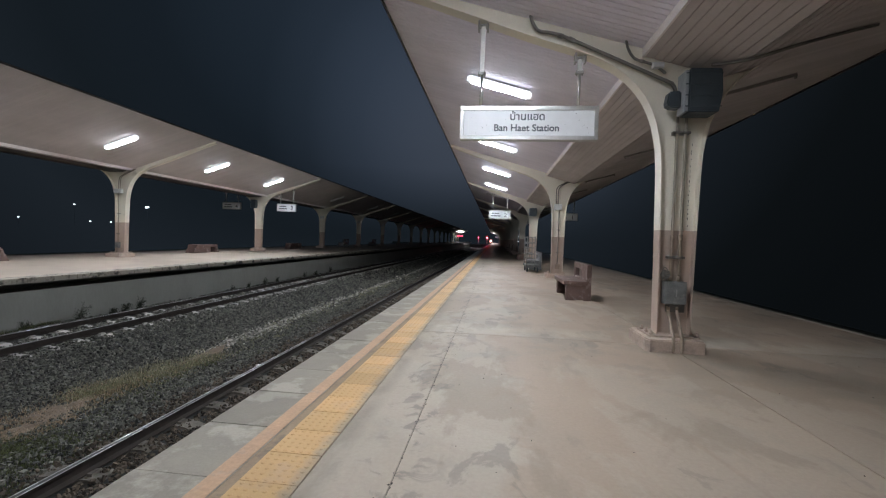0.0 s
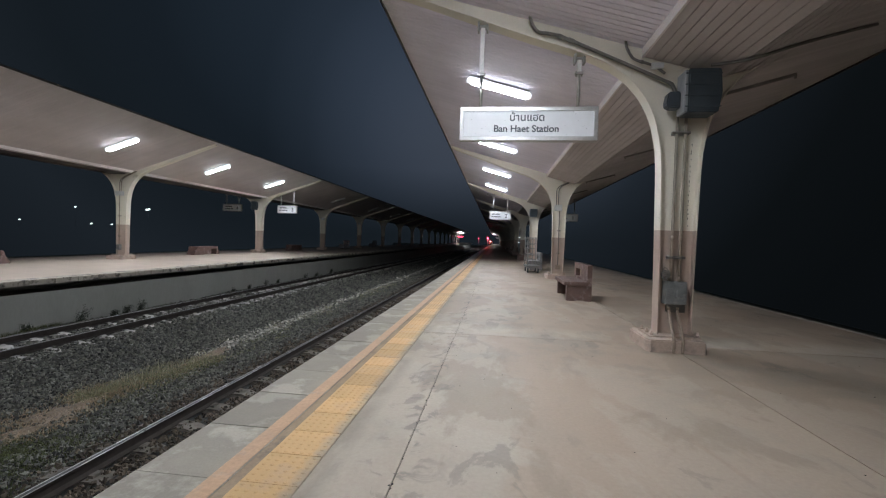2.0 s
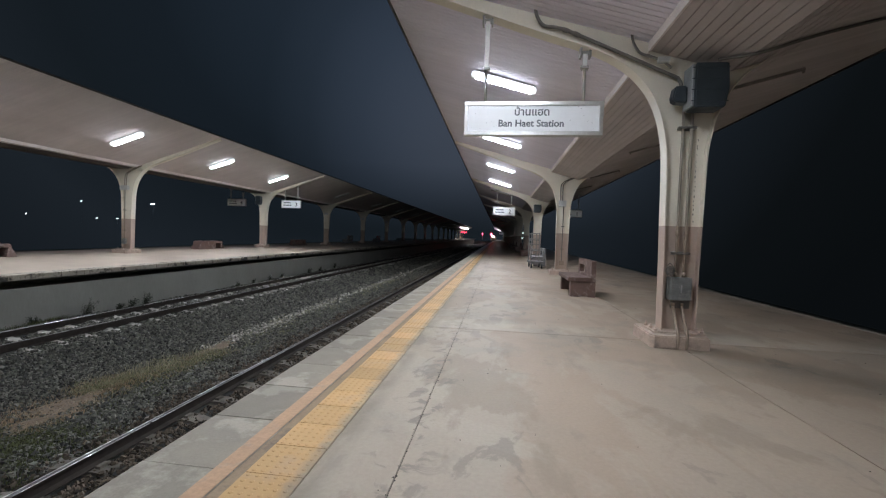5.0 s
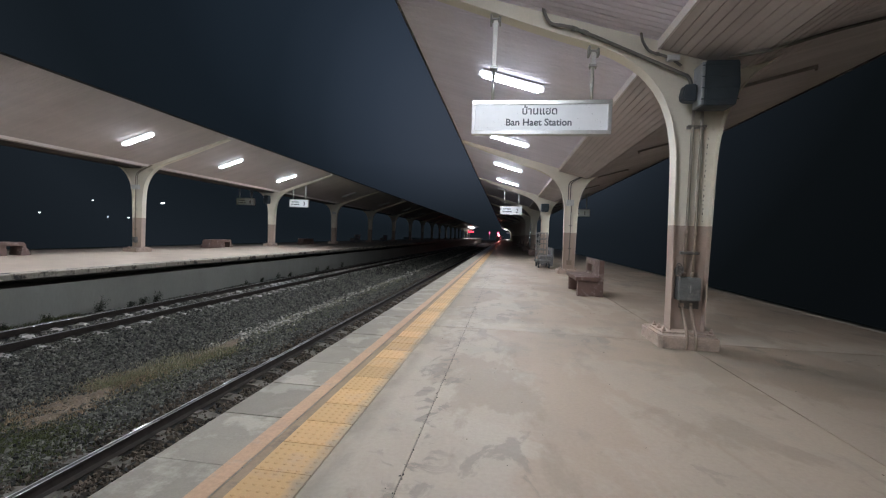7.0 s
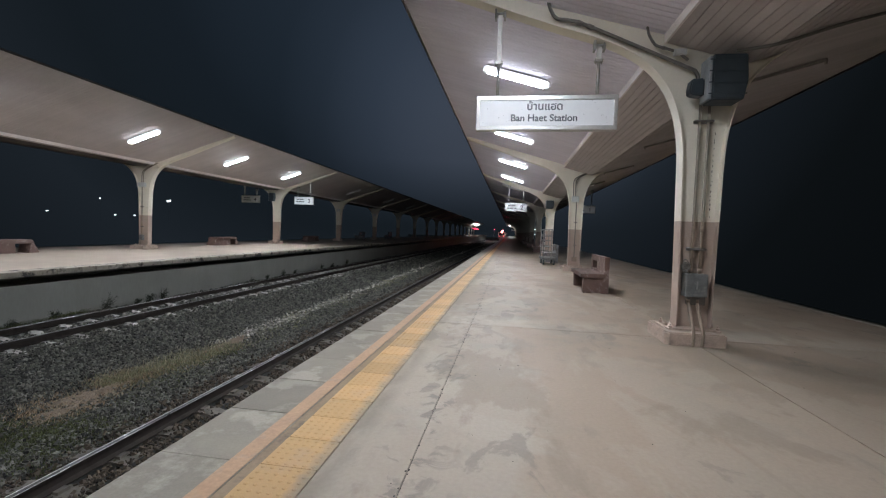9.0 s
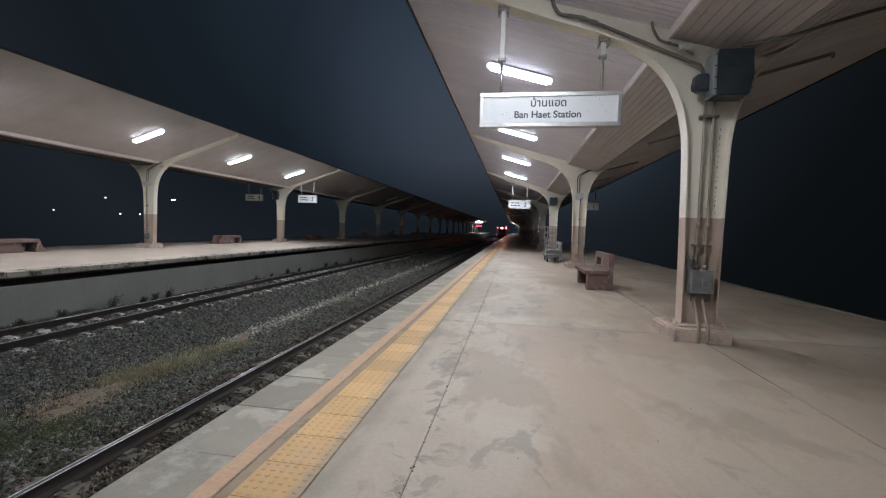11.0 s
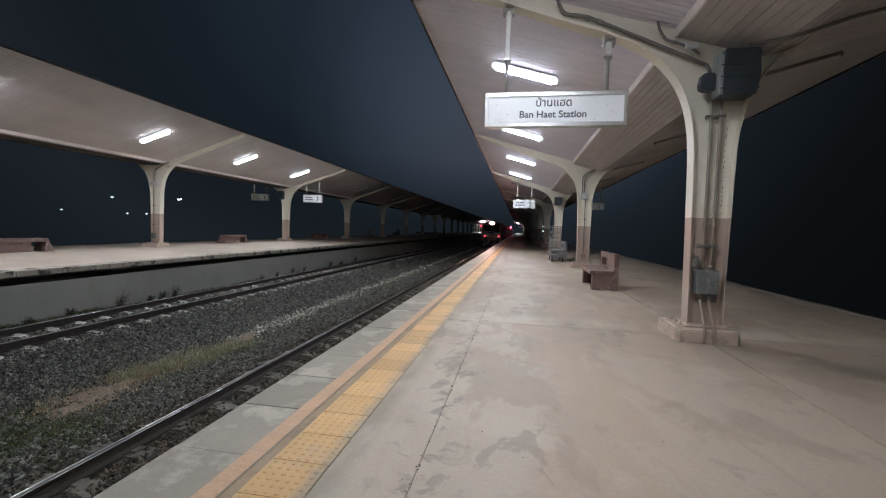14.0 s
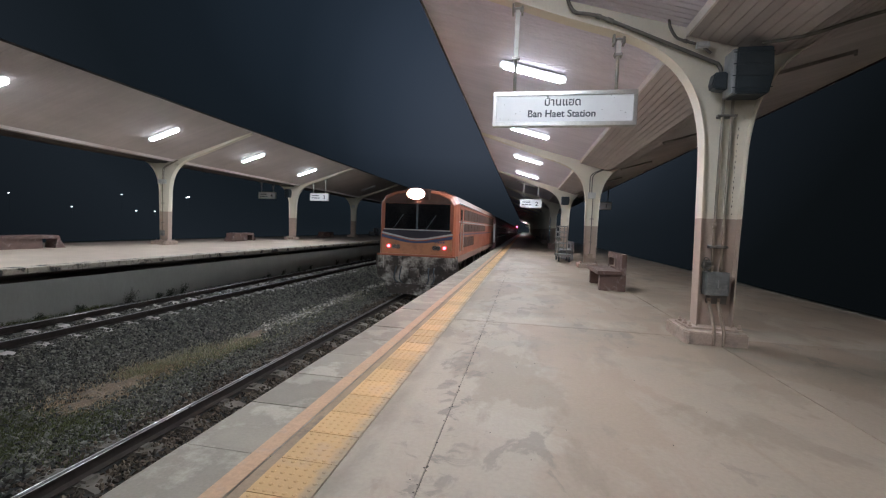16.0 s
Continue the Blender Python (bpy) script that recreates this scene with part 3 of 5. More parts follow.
def weed(x, y, z, hgt, lean=0.0):
    """A small leafy weed at the foot of the wall."""
    e = empty("weed", pose(x, y, z))
    bm = BM()
    stems = []
    for _ in range(9):
        a, r = rng.uniform(0, 6.28), rng.uniform(0.1, 0.45) * hgt
        top = Vector((r * math.cos(a) * 0.6, r * math.sin(a) + lean * hgt, hgt * rng.uniform(0.55, 1.0)))
        stems.append(top)
        tube(bm, [(0, 0, -0.03), tuple(top * 0.55 + Vector((0, 0, 0.04))), tuple(top)], 0.004, 4)
    part("stems", bm, M_WEED, e)["kind"] = "stuff"
    bm = BM()
    for top in stems:
        for _ in range(70):
            p = top * rng.uniform(0.05, 1.0) + Vector([rng.gauss(0, 0.03) for _ in range(3)])
            s = rng.uniform(0.010, 0.022)
            m = Matrix.LocRotScale(p, Euler([rng.uniform(0, 6.28) for _ in range(3)]), None)
            bm.faces.new([bm.verts.new(m @ Vector(c)) for c in ((-s, 0, 0), (0, -s * 0.45, 0.006), (s, 0, 0), (0, s * 0.45, 0.006))])
    part("leaves", bm, M_WEED, e)["kind"] = "stuff"
    tagged(e, "small dark weed growing at the foot of the platform wall", "weed", "weeds along the wall")


# ---- platforms ----
def near_platform():
    e = empty("platform")
    bm = BM()
    prism(bm, [(EDGE + 0.35, -3.34), (5.62, -3.34), (5.62, -0.16), (EDGE + 0.35, -0.16)], Y0, Y1)
    part("wall", bm, M_WALL, e)
    bm = BM()
    prism(bm, [(-1.3, -0.158), (5.70, -0.158), (5.70, -0.012), (-1.3, -0.012)], Y0, Y1)
    part("joint_bed", bm, M_JOINT, e)
    bm = BM()
    prism(bm, [(-1.2965, -0.011), (-1.2385, -0.011), (-1.2385, -0.0008), (-1.2965, -0.0008)], Y0, Y1)
    part("mortar_strip", bm, M_MORTAR, e, "dirty grey mortar strip beside the tactile tiles")
    bm = BM()
    prism(bm, [(5.64, -0.16), (5.74, -0.16), (5.74, 0.003), (5.64, 0.003)], Y0, Y1)
    part("rear_kerb", bm, M_EDGE, e)
    tagged(e, "grey-beige trowelled concrete island platform with yellow tactile strip", "platform", kind="structure")
    # wide floor slabs with open joints
    for xa, xb in ((-0.922, -0.484), (-0.478, 2.208), (2.216, 5.636)):
        y = Y0 + 1.7
        while y < Y1 - 10:
            step = BAY if y > 30 else BAY / 2
            bm = BM()
            box(bm, xa, y + 0.005, -0.011, xb, y + step - 0.005, 0.0)
            part("floor_slab", bm, M_CONC, e)
            y += step
    return e


def litter():
    """Specks of grit, dry leaf bits and paint chips lying on the platform."""
    bm = BM()
    for _ in range(110):
        x, y, q = rng.uniform(-0.85, 5.4), rng.uniform(1.2, 14.0), rng.uniform(0.003, 0.0075)
        a = rng.uniform(0, 3.1)
        k = rng.randint(4, 6)
        lo = [bm.verts.new((x + q * rng.uniform(0.6, 1.5) * math.cos(a + 6.283 * j / k), y + q * rng.uniform(0.6, 1.5) * math.sin(a + 6.283 * j / k), 0.0008)) for j in range(k)]
        top = bm.verts.new((x, y, 0.003 + q * 0.35))
        for j in range(k):
            bm.faces.new((lo[j], lo[(j + 1) % k], top))
    for _ in range(110):
        y = 1.2 + 12.8 * rng.random() ** 1.6
        x, q, st = -0.481 + rng.gauss(0, 0.007), rng.uniform(0.003, 0.007), rng.uniform(1.0, 3.0)
        ring = [bm.verts.new((x + q * math.cos(k * 1.2566) * rng.uniform(0.6, 1.3), y + q * st * math.sin(k * 1.2566), 0.0009)) for k in range(5)]
        bm.faces.new(ring)
    tagged(link("floor_litter", bm, M_LITTER), "specks of dark grit and leaf bits on the platform", "litter", kind="stuff")


def tactile(e):
    """Domed tactile tiles, and the precast edge slabs with their painted stripe."""
    w = 0.296
    bm = BM()
    box(bm, -0.014, 0.003, -0.011, w - 0.001, w - 0.003, 0.002)
    for i in range(6):
        for j in range(6):
            x, y = (i + 0.5) * w / 6 - 0.007, (j + 0.5) * w / 6
            lo = [bm.verts.new((x + 0.0135 * math.cos(a), y + 0.0135 * math.sin(a), 0.002)) for a in (k * math.pi / 3 for k in range(6))]
            hi = [bm.verts.new((x + 0.0085 * math.cos(a), y + 0.0085 * math.sin(a), 0.0048)) for a in (k * math.pi / 3 for k in range(6))]
            bm.faces.new(hi)
            for k in range(6):
                bm.faces.new((lo[k], lo[(k + 1) % 6], hi[(k + 1) % 6], hi[k]))
    first = part("tactile_tile", bm, M_TILE, e)
    near = first.data
    bm = BM()
    box(bm, -0.014, 0.003, -0.011, w - 0.001, w - 0.003, 0.003)
    plain = part("tactile_tile", bm, M_TILE, e)
    y0 = 2.601 - w * 38
    first.matrix_basis, plain.matrix_basis = pose(-1.222, y0, 0), pose(-1.222, y0 + 150 * w, 0)
    far = BM()
    for k in range(1, 500):
        y = y0 + k * w
        if k < 150:
            share("tactile_tile", near, e, pose(-1.222, y + rng.uniform(-0.0008, 0.0008), 0, rng.uniform(-0.25, 0.25), rng.uniform(-0.25, 0.25), rng.uniform(-0.2, 0.2)))
        elif k < 300:
            if k > 150:
                share("tactile_tile", plain.data, e, pose(-1.222, y, 0))
        else:
            box(far, -1.219, y + 0.003, -0.011, -0.929, y + w - 0.003, 0.003)
    part("distant_tactile_tiles", far, M_TILE, e)["kind"] = "stuff"
    # edge slabs, two tiles long
    s = 2 * w
    bm = BM()
    prism(bm, [(EDGE, -0.15), (-1.30, -0.15), (-1.30, 0.0), (EDGE + 0.012, 0.0), (EDGE, -0.012)], 0.004, s - 0.004)
    slab = part("edge_slab", bm, M_EDGE, e)
    slab.matrix_basis = pose(0, y0, 0)
    bm = BM()
    box(bm, -1.407, 0.0, 0.0005, -1.304, s, 0.0032)
    stripe = part("painted_stripe", bm, M_STRIPE, e, "worn peach-orange painted safety line")
    stripe.matrix_basis = pose(0, y0, 0)
    for k in range(1, 250):
        share("edge_slab", slab.data, e, pose(0, y0 + k * s, rng.uniform(-0.0015, 0.0015)))
        share("painted_stripe", stripe.data, e, pose(0, y0 + k * s, 0.0018))


def far_platform():
    e = empty("far_platform")
    zl = 0.0
    bm = BM()
    prism(bm, [(LEDGE - 0.60, -3.34), (LEDGE - 0.62, -0.40), (LEDGE - 1.3, -0.40), (LEDGE - 1.3, -0.15), (-18.6, -0.15), (-18.6, -3.34)], Y0, Y1)
    part("wall", bm, M_WALL, e, "grey concrete platform wall with streaks")
    y = Y0
    while y < Y1:
        bm = BM()
        prism(bm, [(-18.75, -0.1), (LEDGE - 0.40, -0.1), (LEDGE - 0.40, zl), (LCOL_X, zl + LZ), (-18.75, zl)], y + 0.003, y + BAY - 0.003)
        part("floor_slab", bm, M_LPLAT, e)
        y += BAY
    first = None
    y = Y0
    while y < 110:
        if first is None:
            bm = BM()
            prism(bm, [(LEDGE - 0.395, -0.13), (LEDGE, -0.13), (LEDGE, -0.01), (LEDGE - 0.01, 0.002), (LEDGE - 0.395, 0.002)], 0.004, 0.592)
            first = part("coping_slab", bm, M_COPE, e, "pale coping slab with black mould stains")
            first.matrix_basis = pose(0, y, 0)
        else:
            share("coping_slab", first.data, e, pose(rng.uniform(-0.006, 0.006), y, rng.uniform(-0.002, 0.002)))
        y += 0.6
    bm = BM()
    prism(bm, [(LEDGE - 0.395, -0.13), (LEDGE, -0.13), (LEDGE, 0.0), (LEDGE - 0.395, 0.0)], 110, Y1)
    part("coping_slab", bm, M_COPE, e)
    tagged(e, "pale concrete platform with overhanging stained coping across the tracks", "platform", kind="structure")


# ---- canopies ----
# distance from the column's middle, height: underside of the arm, from the foot to the tip
ARM = [(0.185, 0.16), (0.195, 1.0), (0.207, 1.6), (0.217, 2.1), (0.233, 2.4), (0.268, 2.62), (0.328, 2.85), (0.455, 3.11), (0.67, 3.355), (0.96, 3.545), (1.29, 3.685),
       (1.69, 3.815), (2.135, 3.97), (2.515, 4.11), (3.0, 4.285), (3.52, 4.475), (3.93, 4.62)]
TIP = 3.985           # reach of the inner wing from the column's middle
OUT_TIP = 3.03        # reach of the shorter outer wing
DROP = 0.46           # the long boards of the valley hang lower from here inwards


def ceil_z(u):
    return 3.581 + 0.285 * abs(u)


def far_z(u):
    """Ceiling of the inner wing across the tracks, a little steeper."""
    return 3.435 + 0.322 * abs(u)


def valley_z(u, wing):
    """Long boards by the valley, hung a hand's width under the inner wing. u runs on past the column to the valley line."""
    return wing(0) - 0.091 + 0.28 * u if wing is ceil_z else wing(0) + 0.075


def outer_z(u, wing=ceil_z):
    """Ceiling of the outer wing."""
    return wing(0) - (0.361 if wing is ceil_z else 0.061) + 0.285 * u


VALLEY = 0.478


def canopy_column(m, label, shift=0.0, wing=ceil_z, outer=1):
    e = empty("canopy_column", m)
    prof = [(v.x, v.y) for v in smooth_line([(a, b - (shift if b > 2.0 else 0.0), 0) for a, b in ARM], 3)]
    # web: the trunk, then both arms slice by slice
    bm = BM()
    n = len(prof)
    z0, a0 = prof[0][1], prof[0][0]
    roof = [max(wing(min(a, TIP)), valley_z(0, wing)) - shift + 0.016 for a, b in prof]
    roof = [max(t, b + 0.02) for t, (a, b) in zip(roof, prof)]
    reach = {outer: OUT_TIP - 0.02, -outer: TIP - 0.04}
    for y in (-0.009, 0.009):
        lo = [bm.verts.new((x, y, z0)) for x in (-a0, 0, a0)]
        hi = [bm.verts.new((x, y, z)) for x, z in ((-a0, roof[0]), (0, roof[0]), (a0, roof[0]))]
        bm.faces.new((lo[0], lo[1], hi[1], hi[0]))
        bm.faces.new((lo[1], lo[2], hi[2], hi[1]))
        for s in (-1, 1):
            row = [(bm.verts.new((s * a, y, b)), bm.verts.new((s * a, y, t))) for (a, b), t in zip(prof, roof) if a < reach[s]]
            for (p0, q0), (p1, q1) in zip(row, row[1:]):
                bm.faces.new((p0, p1, q1, q0))
    part("web", bm, M_STEEL, e)
    # flanges follow the underside on both sides
    for s in (-1, 1):
        bm = BM()
        t = 0.014
        rings = []
        for i, (a, b) in enumerate(prof):
            if a > reach[s]:
                break
            p, q = prof[max(i - 1, 0)], prof[min(i + 1, n - 1)]
            d = Vector((q[0] - p[0], q[1] - p[1])).normalized()
            nx, nz = d.y, -d.x
            w = 0.1
            rings.append([bm.verts.new((s * (a + nx * o), y, b + nz * o)) for o, y in ((0, -w), (t, -w), (t, w), (0, w))])
        for r0, r1 in zip(rings, rings[1:]):
            for j in range(4):
                bm.faces.new((r0[j], r0[(j + 1) % 4], r1[(j + 1) % 4], r1[j]))
        bm.faces.new(rings[0])
        bm.faces.new(rings[-1][::-1])
        part("flange", bm, M_STEEL, e)
    # plinth with cut corners, base plate, anchor bolts
    bm = BM()
    c = [(-0.40, -0.31), (-0.365, -0.375), (0.245, -0.375), (0.275, -0.32), (0.275, 0.32), (0.245, 0.375), (-0.365, 0.375), (-0.40, 0.31)]
    prism(bm, c, -0.008, 0.148, "z")
    es = [ed for ed in bm.edges if min(v.co.z for v in ed.verts) > 0.1]
    bmesh.ops.bevel(bm, geom=es, offset=0.015, segments=2, affect="EDGES")
    part("plinth", bm, M_BASE, e, "pinkish tan painted concrete plinth with cut corners")
    bm = BM()
    box(bm, -0.33, -0.22, 0.146, 0.262, 0.22, 0.168, 0.004)
    part("base_plate", bm, M_BASE, e)
    for x in (-0.29, 0.24):
        for y in (-0.17, 0.0, 0.17):
            bm = BM()
            tube(bm, [(x, y, 0.16), (x, y, 0.222)], 0.013, 6)
            tube(bm, [(x, y, 0.168), (x, y, 0.193)], 0.025, 6)
            part("anchor_bolt", bm, M_BASE, e)
    return tagged(e, label, "canopy column", "canopy columns")


def canopy(cx, name, ymin, ymax, label, outer, wing):
    e = empty(name, pose(cx, 0, 0))
    # cross boards on the wings, long boards by the valley
    V, F = [], []

    def board(c8):
        i = len(V)
        V.extend(c8)
        F.extend([(i, i + 1, i + 2, i + 3), (i + 7, i + 6, i + 5, i + 4), (i, i + 4, i + 5, i + 1), (i + 1, i + 5, i + 6, i + 2), (i + 2, i + 6, i + 7, i + 3), (i + 3, i + 7, i + 4, i)])

    for s in (-1, 1):
        y = ymin
        while y < ymax:
            w = 0.10 if y < 27 else 0.5
            cz = (lambda u: outer_z(u, wing)) if s == outer else wing
            ua, ub, g = (1.0, OUT_TIP, 0.0035) if s == outer else (DROP, TIP, 0.006 if outer > 0 else 0.0027)
            dz = rng.uniform(-0.0004, 0.0004)
            za, zb = cz(ua) + dz, cz(ub) + dz
            board([(s * ua, y + g, za), (s * ub, y + g, zb), (s * ub, y + w - g, zb), (s * ua, y + w - g, za),
                   (s * ua, y + g, za + 0.02), (s * ub, y + g, zb + 0.02), (s * ub, y + w - g, zb + 0.02), (s * ua, y + w - g, za + 0.02)])
            y += w
        # near outer wing gets the darker boards, its shade held in the colour
        material = M_CEILFAR if outer < 0 else M_CEILSHADE if s == outer else M_CEIL
        bulk("wing_boards", np.array(V), np.array(F), material, e)["label"] = "brownish grey ceiling boards across the wing, coloured darker for shade on the near outer wing"
        V, F = [], []
    # long boards: from the drop over the column line down to the valley, then up to the outer wing
    runs = [(-outer, DROP - 0.104 * k, DROP - 0.104 * (k + 1), lambda u: valley_z(u, wing)) for k in range(9)]
    runs += [(outer, VALLEY + 0.1044 * k, VALLEY + 0.1044 * (k + 1), lambda u: outer_z(u, wing)) for k in range(5)]
    for s, ua, ub, cz in runs:
        g = 0.005 if ub > ua else -0.005
        za, zb = cz(ua), cz(ub)
        y = ymin
        while y < ymax:
            dz = rng.uniform(-0.0015, 0.0015)
            board([(s * (ua + g), y, za + dz), (s * (ub - g), y, zb + dz), (s * (ub - g), y + BAY, zb + dz), (s * (ua + g), y + BAY, za + dz),
                   (s * (ua + g), y, za + 0.02), (s * (ub - g), y, zb + 0.02), (s * (ub - g), y + BAY, zb + 0.02), (s * (ua + g), y + BAY, za + 0.02)])
            y += BAY
    bulk("valley_boards", np.array(V), np.array(F), M_CEILSHADE if outer > 0 else M_CEILFAR, e)["label"] = "ceiling boards along the valley, coloured darker for shade over the near platform"
    # upright trim board where the valley boards hang lower than the wing
    s = -outer
    bm = BM()
    box(bm, min(s * DROP, s * (DROP + 0.028)), ymin, valley_z(DROP, wing) - 0.012, max(s * DROP, s * (DROP + 0.028)), ymax, wing(DROP) + 0.015)
    part("ceiling_trim", bm, M_TRIM, e, "pale upright trim board between the boards")
    for s in (-1, 1):
        tip = OUT_TIP if s == outer else TIP
        low, tall = (outer_z(tip, wing) - 0.03, 0.13) if s == outer else (wing(TIP) - 0.045, 0.13) if outer > 0 else (wing(TIP) - 0.008, 0.05)
        bm = BM()
        prism(bm, [(s * tip, low), (s * (tip + 0.02), low), (s * (tip + 0.02), low + tall), (s * tip, low + tall)], ymin, ymax)
        part("fascia", bm, M_ROOF, e, "thin dark metal fascia")
        bm = BM()
        top = [(s * 0.0, wing(0) + 0.022), (s * (TIP - 0.002), wing(TIP) + 0.022), (s * (TIP - 0.002), wing(TIP) + 0.034), (0.0, wing(0) + 0.12)]
        if s == outer:
            top = [(0.0, wing(0) + 0.022), (s * 0.60, wing(0) + 0.022), (s * (OUT_TIP - 0.002), outer_z(OUT_TIP, wing) + 0.03), (s * (OUT_TIP - 0.002), outer_z(OUT_TIP, wing) + 0.045), (s * 0.60, wing(0) + 0.12), (0.0, wing(0) + 0.12)]
        prism(bm, top, ymin, ymax)
        part("roof_sheet", bm, M_ROOF, e)
    return tagged(e, label, "canopy", kind="structure")


def tube_light(m, lit, label):
    """A fluorescent batten with its diffuser, lying along the slope of the ceiling."""
    e = empty("tube_light", m)
    bm = BM()
    box(bm, -0.57, -0.04, 0.066, 0.57, 0.04, 0.105, 0.002)
    box(bm, -0.600, -0.066, 0.0635, 0.600, 0.066, 0.0690)
    part("tray", bm, M_WHITE, e)
    # acrylic cover with tapered ends: bright underside, dimmer flanks
    bm = BM()
    rings = []
    for x, w, d in ((-0.625, 0.026, 0.056), (-0.612, 0.050, 0.078), (-0.585, 0.070, 0.096), (-0.54, 0.084, 0.106), (0.54, 0.084, 0.106), (0.585, 0.070, 0.096), (0.612, 0.050, 0.078), (0.625, 0.026, 0.056)):
        rings.append([bm.verts.new((x, w * a, 0.062 - d * c - 0.55 * (0.106 - d))) for a, c in ((-0.80, 0.0), (-1.0, 0.45), (-0.92, 0.90), (-0.45, 1.0), (0.45, 1.0), (0.92, 0.90), (1.0, 0.45), (0.80, 0.0))])
    for j, (r0, r1) in enumerate(zip(rings, rings[1:])):
        for k in range(8):
            f = bm.faces.new((r0[k], r1[k], r1[(k + 1) % 8], r0[(k + 1) % 8]))
            f.material_index = 2 if k in (0, 6, 7) or j != 3 else 1 if k in (1, 5) else 0
    bm.faces.new(rings[0]).material_index = 2
    bm.faces.new(rings[-1][::-1]).material_index = 2
    c = part("diffuser", bm, M_TUBE if lit else M_OFF, e)
    c.data.materials.append(M_TUBESIDE if lit else M_OFF)
    c.data.materials.append(M_TUBECAP if lit else M_OFF)
    return tagged(e, label, "tube light", "tube lights under the canopies")


def lamps():
    for cx, side, base, lit, far in ((COL_X, -1, COL_Y + 2.5, range(-5, 4), (32, 33, 34, 35)), (LCOL_X, 1, LCOL_Y - 2.5, range(-4, 3), (27, 28, 29, 30, 31))):
        for k in range(-5, 36):
            y = base + 5 * k - 0.03 * max(k, 0)
            if y > (184 if side < 0 else 175):
                continue
            u = 2.26 if side < 0 else 2.30
            on = (k in lit and k != -2) or k in far
            if not on and k % 2 and k > 0:
                continue
            wing, tilt = (ceil_z, math.degrees(math.atan(0.285))) if side < 0 else (far_z, math.degrees(math.atan(0.322)))
            m = pose(cx + side * u, y, wing(u) - 0.103, 0, -side * tilt, 0)
            tube_light(m, on, "lit white fluorescent batten under the ceiling boards" if on else "unlit fluorescent batten under the ceiling boards")


def bare_battens():
    """Bare battens without tubes under the shorter outer wing."""
    tilt = math.degrees(math.atan(0.285))
    for k in range(-2, 8):
        e = empty("bare_batten", pose(COL_X + 1.40, 6.66 + 4.6 * k, outer_z(1.40), 0, -tilt, 0))
        bm = BM()
        box(bm, -0.52, -0.022, -0.045, 0.52, 0.022, -0.002, 0.004)
        part("tray", bm, M_BATTEN, e)
        for x in (-0.50, 0.50):
            bm = BM()
            box(bm, x - 0.012, -0.016, -0.075, x + 0.012, 0.016, -0.044, 0.003)
            part("tube_holder", bm, M_BATTEN, e)
        tagged(e, "dull dusty lamp batten without a tube under the outer wing", "lamp batten", "bare battens under the outer wing")


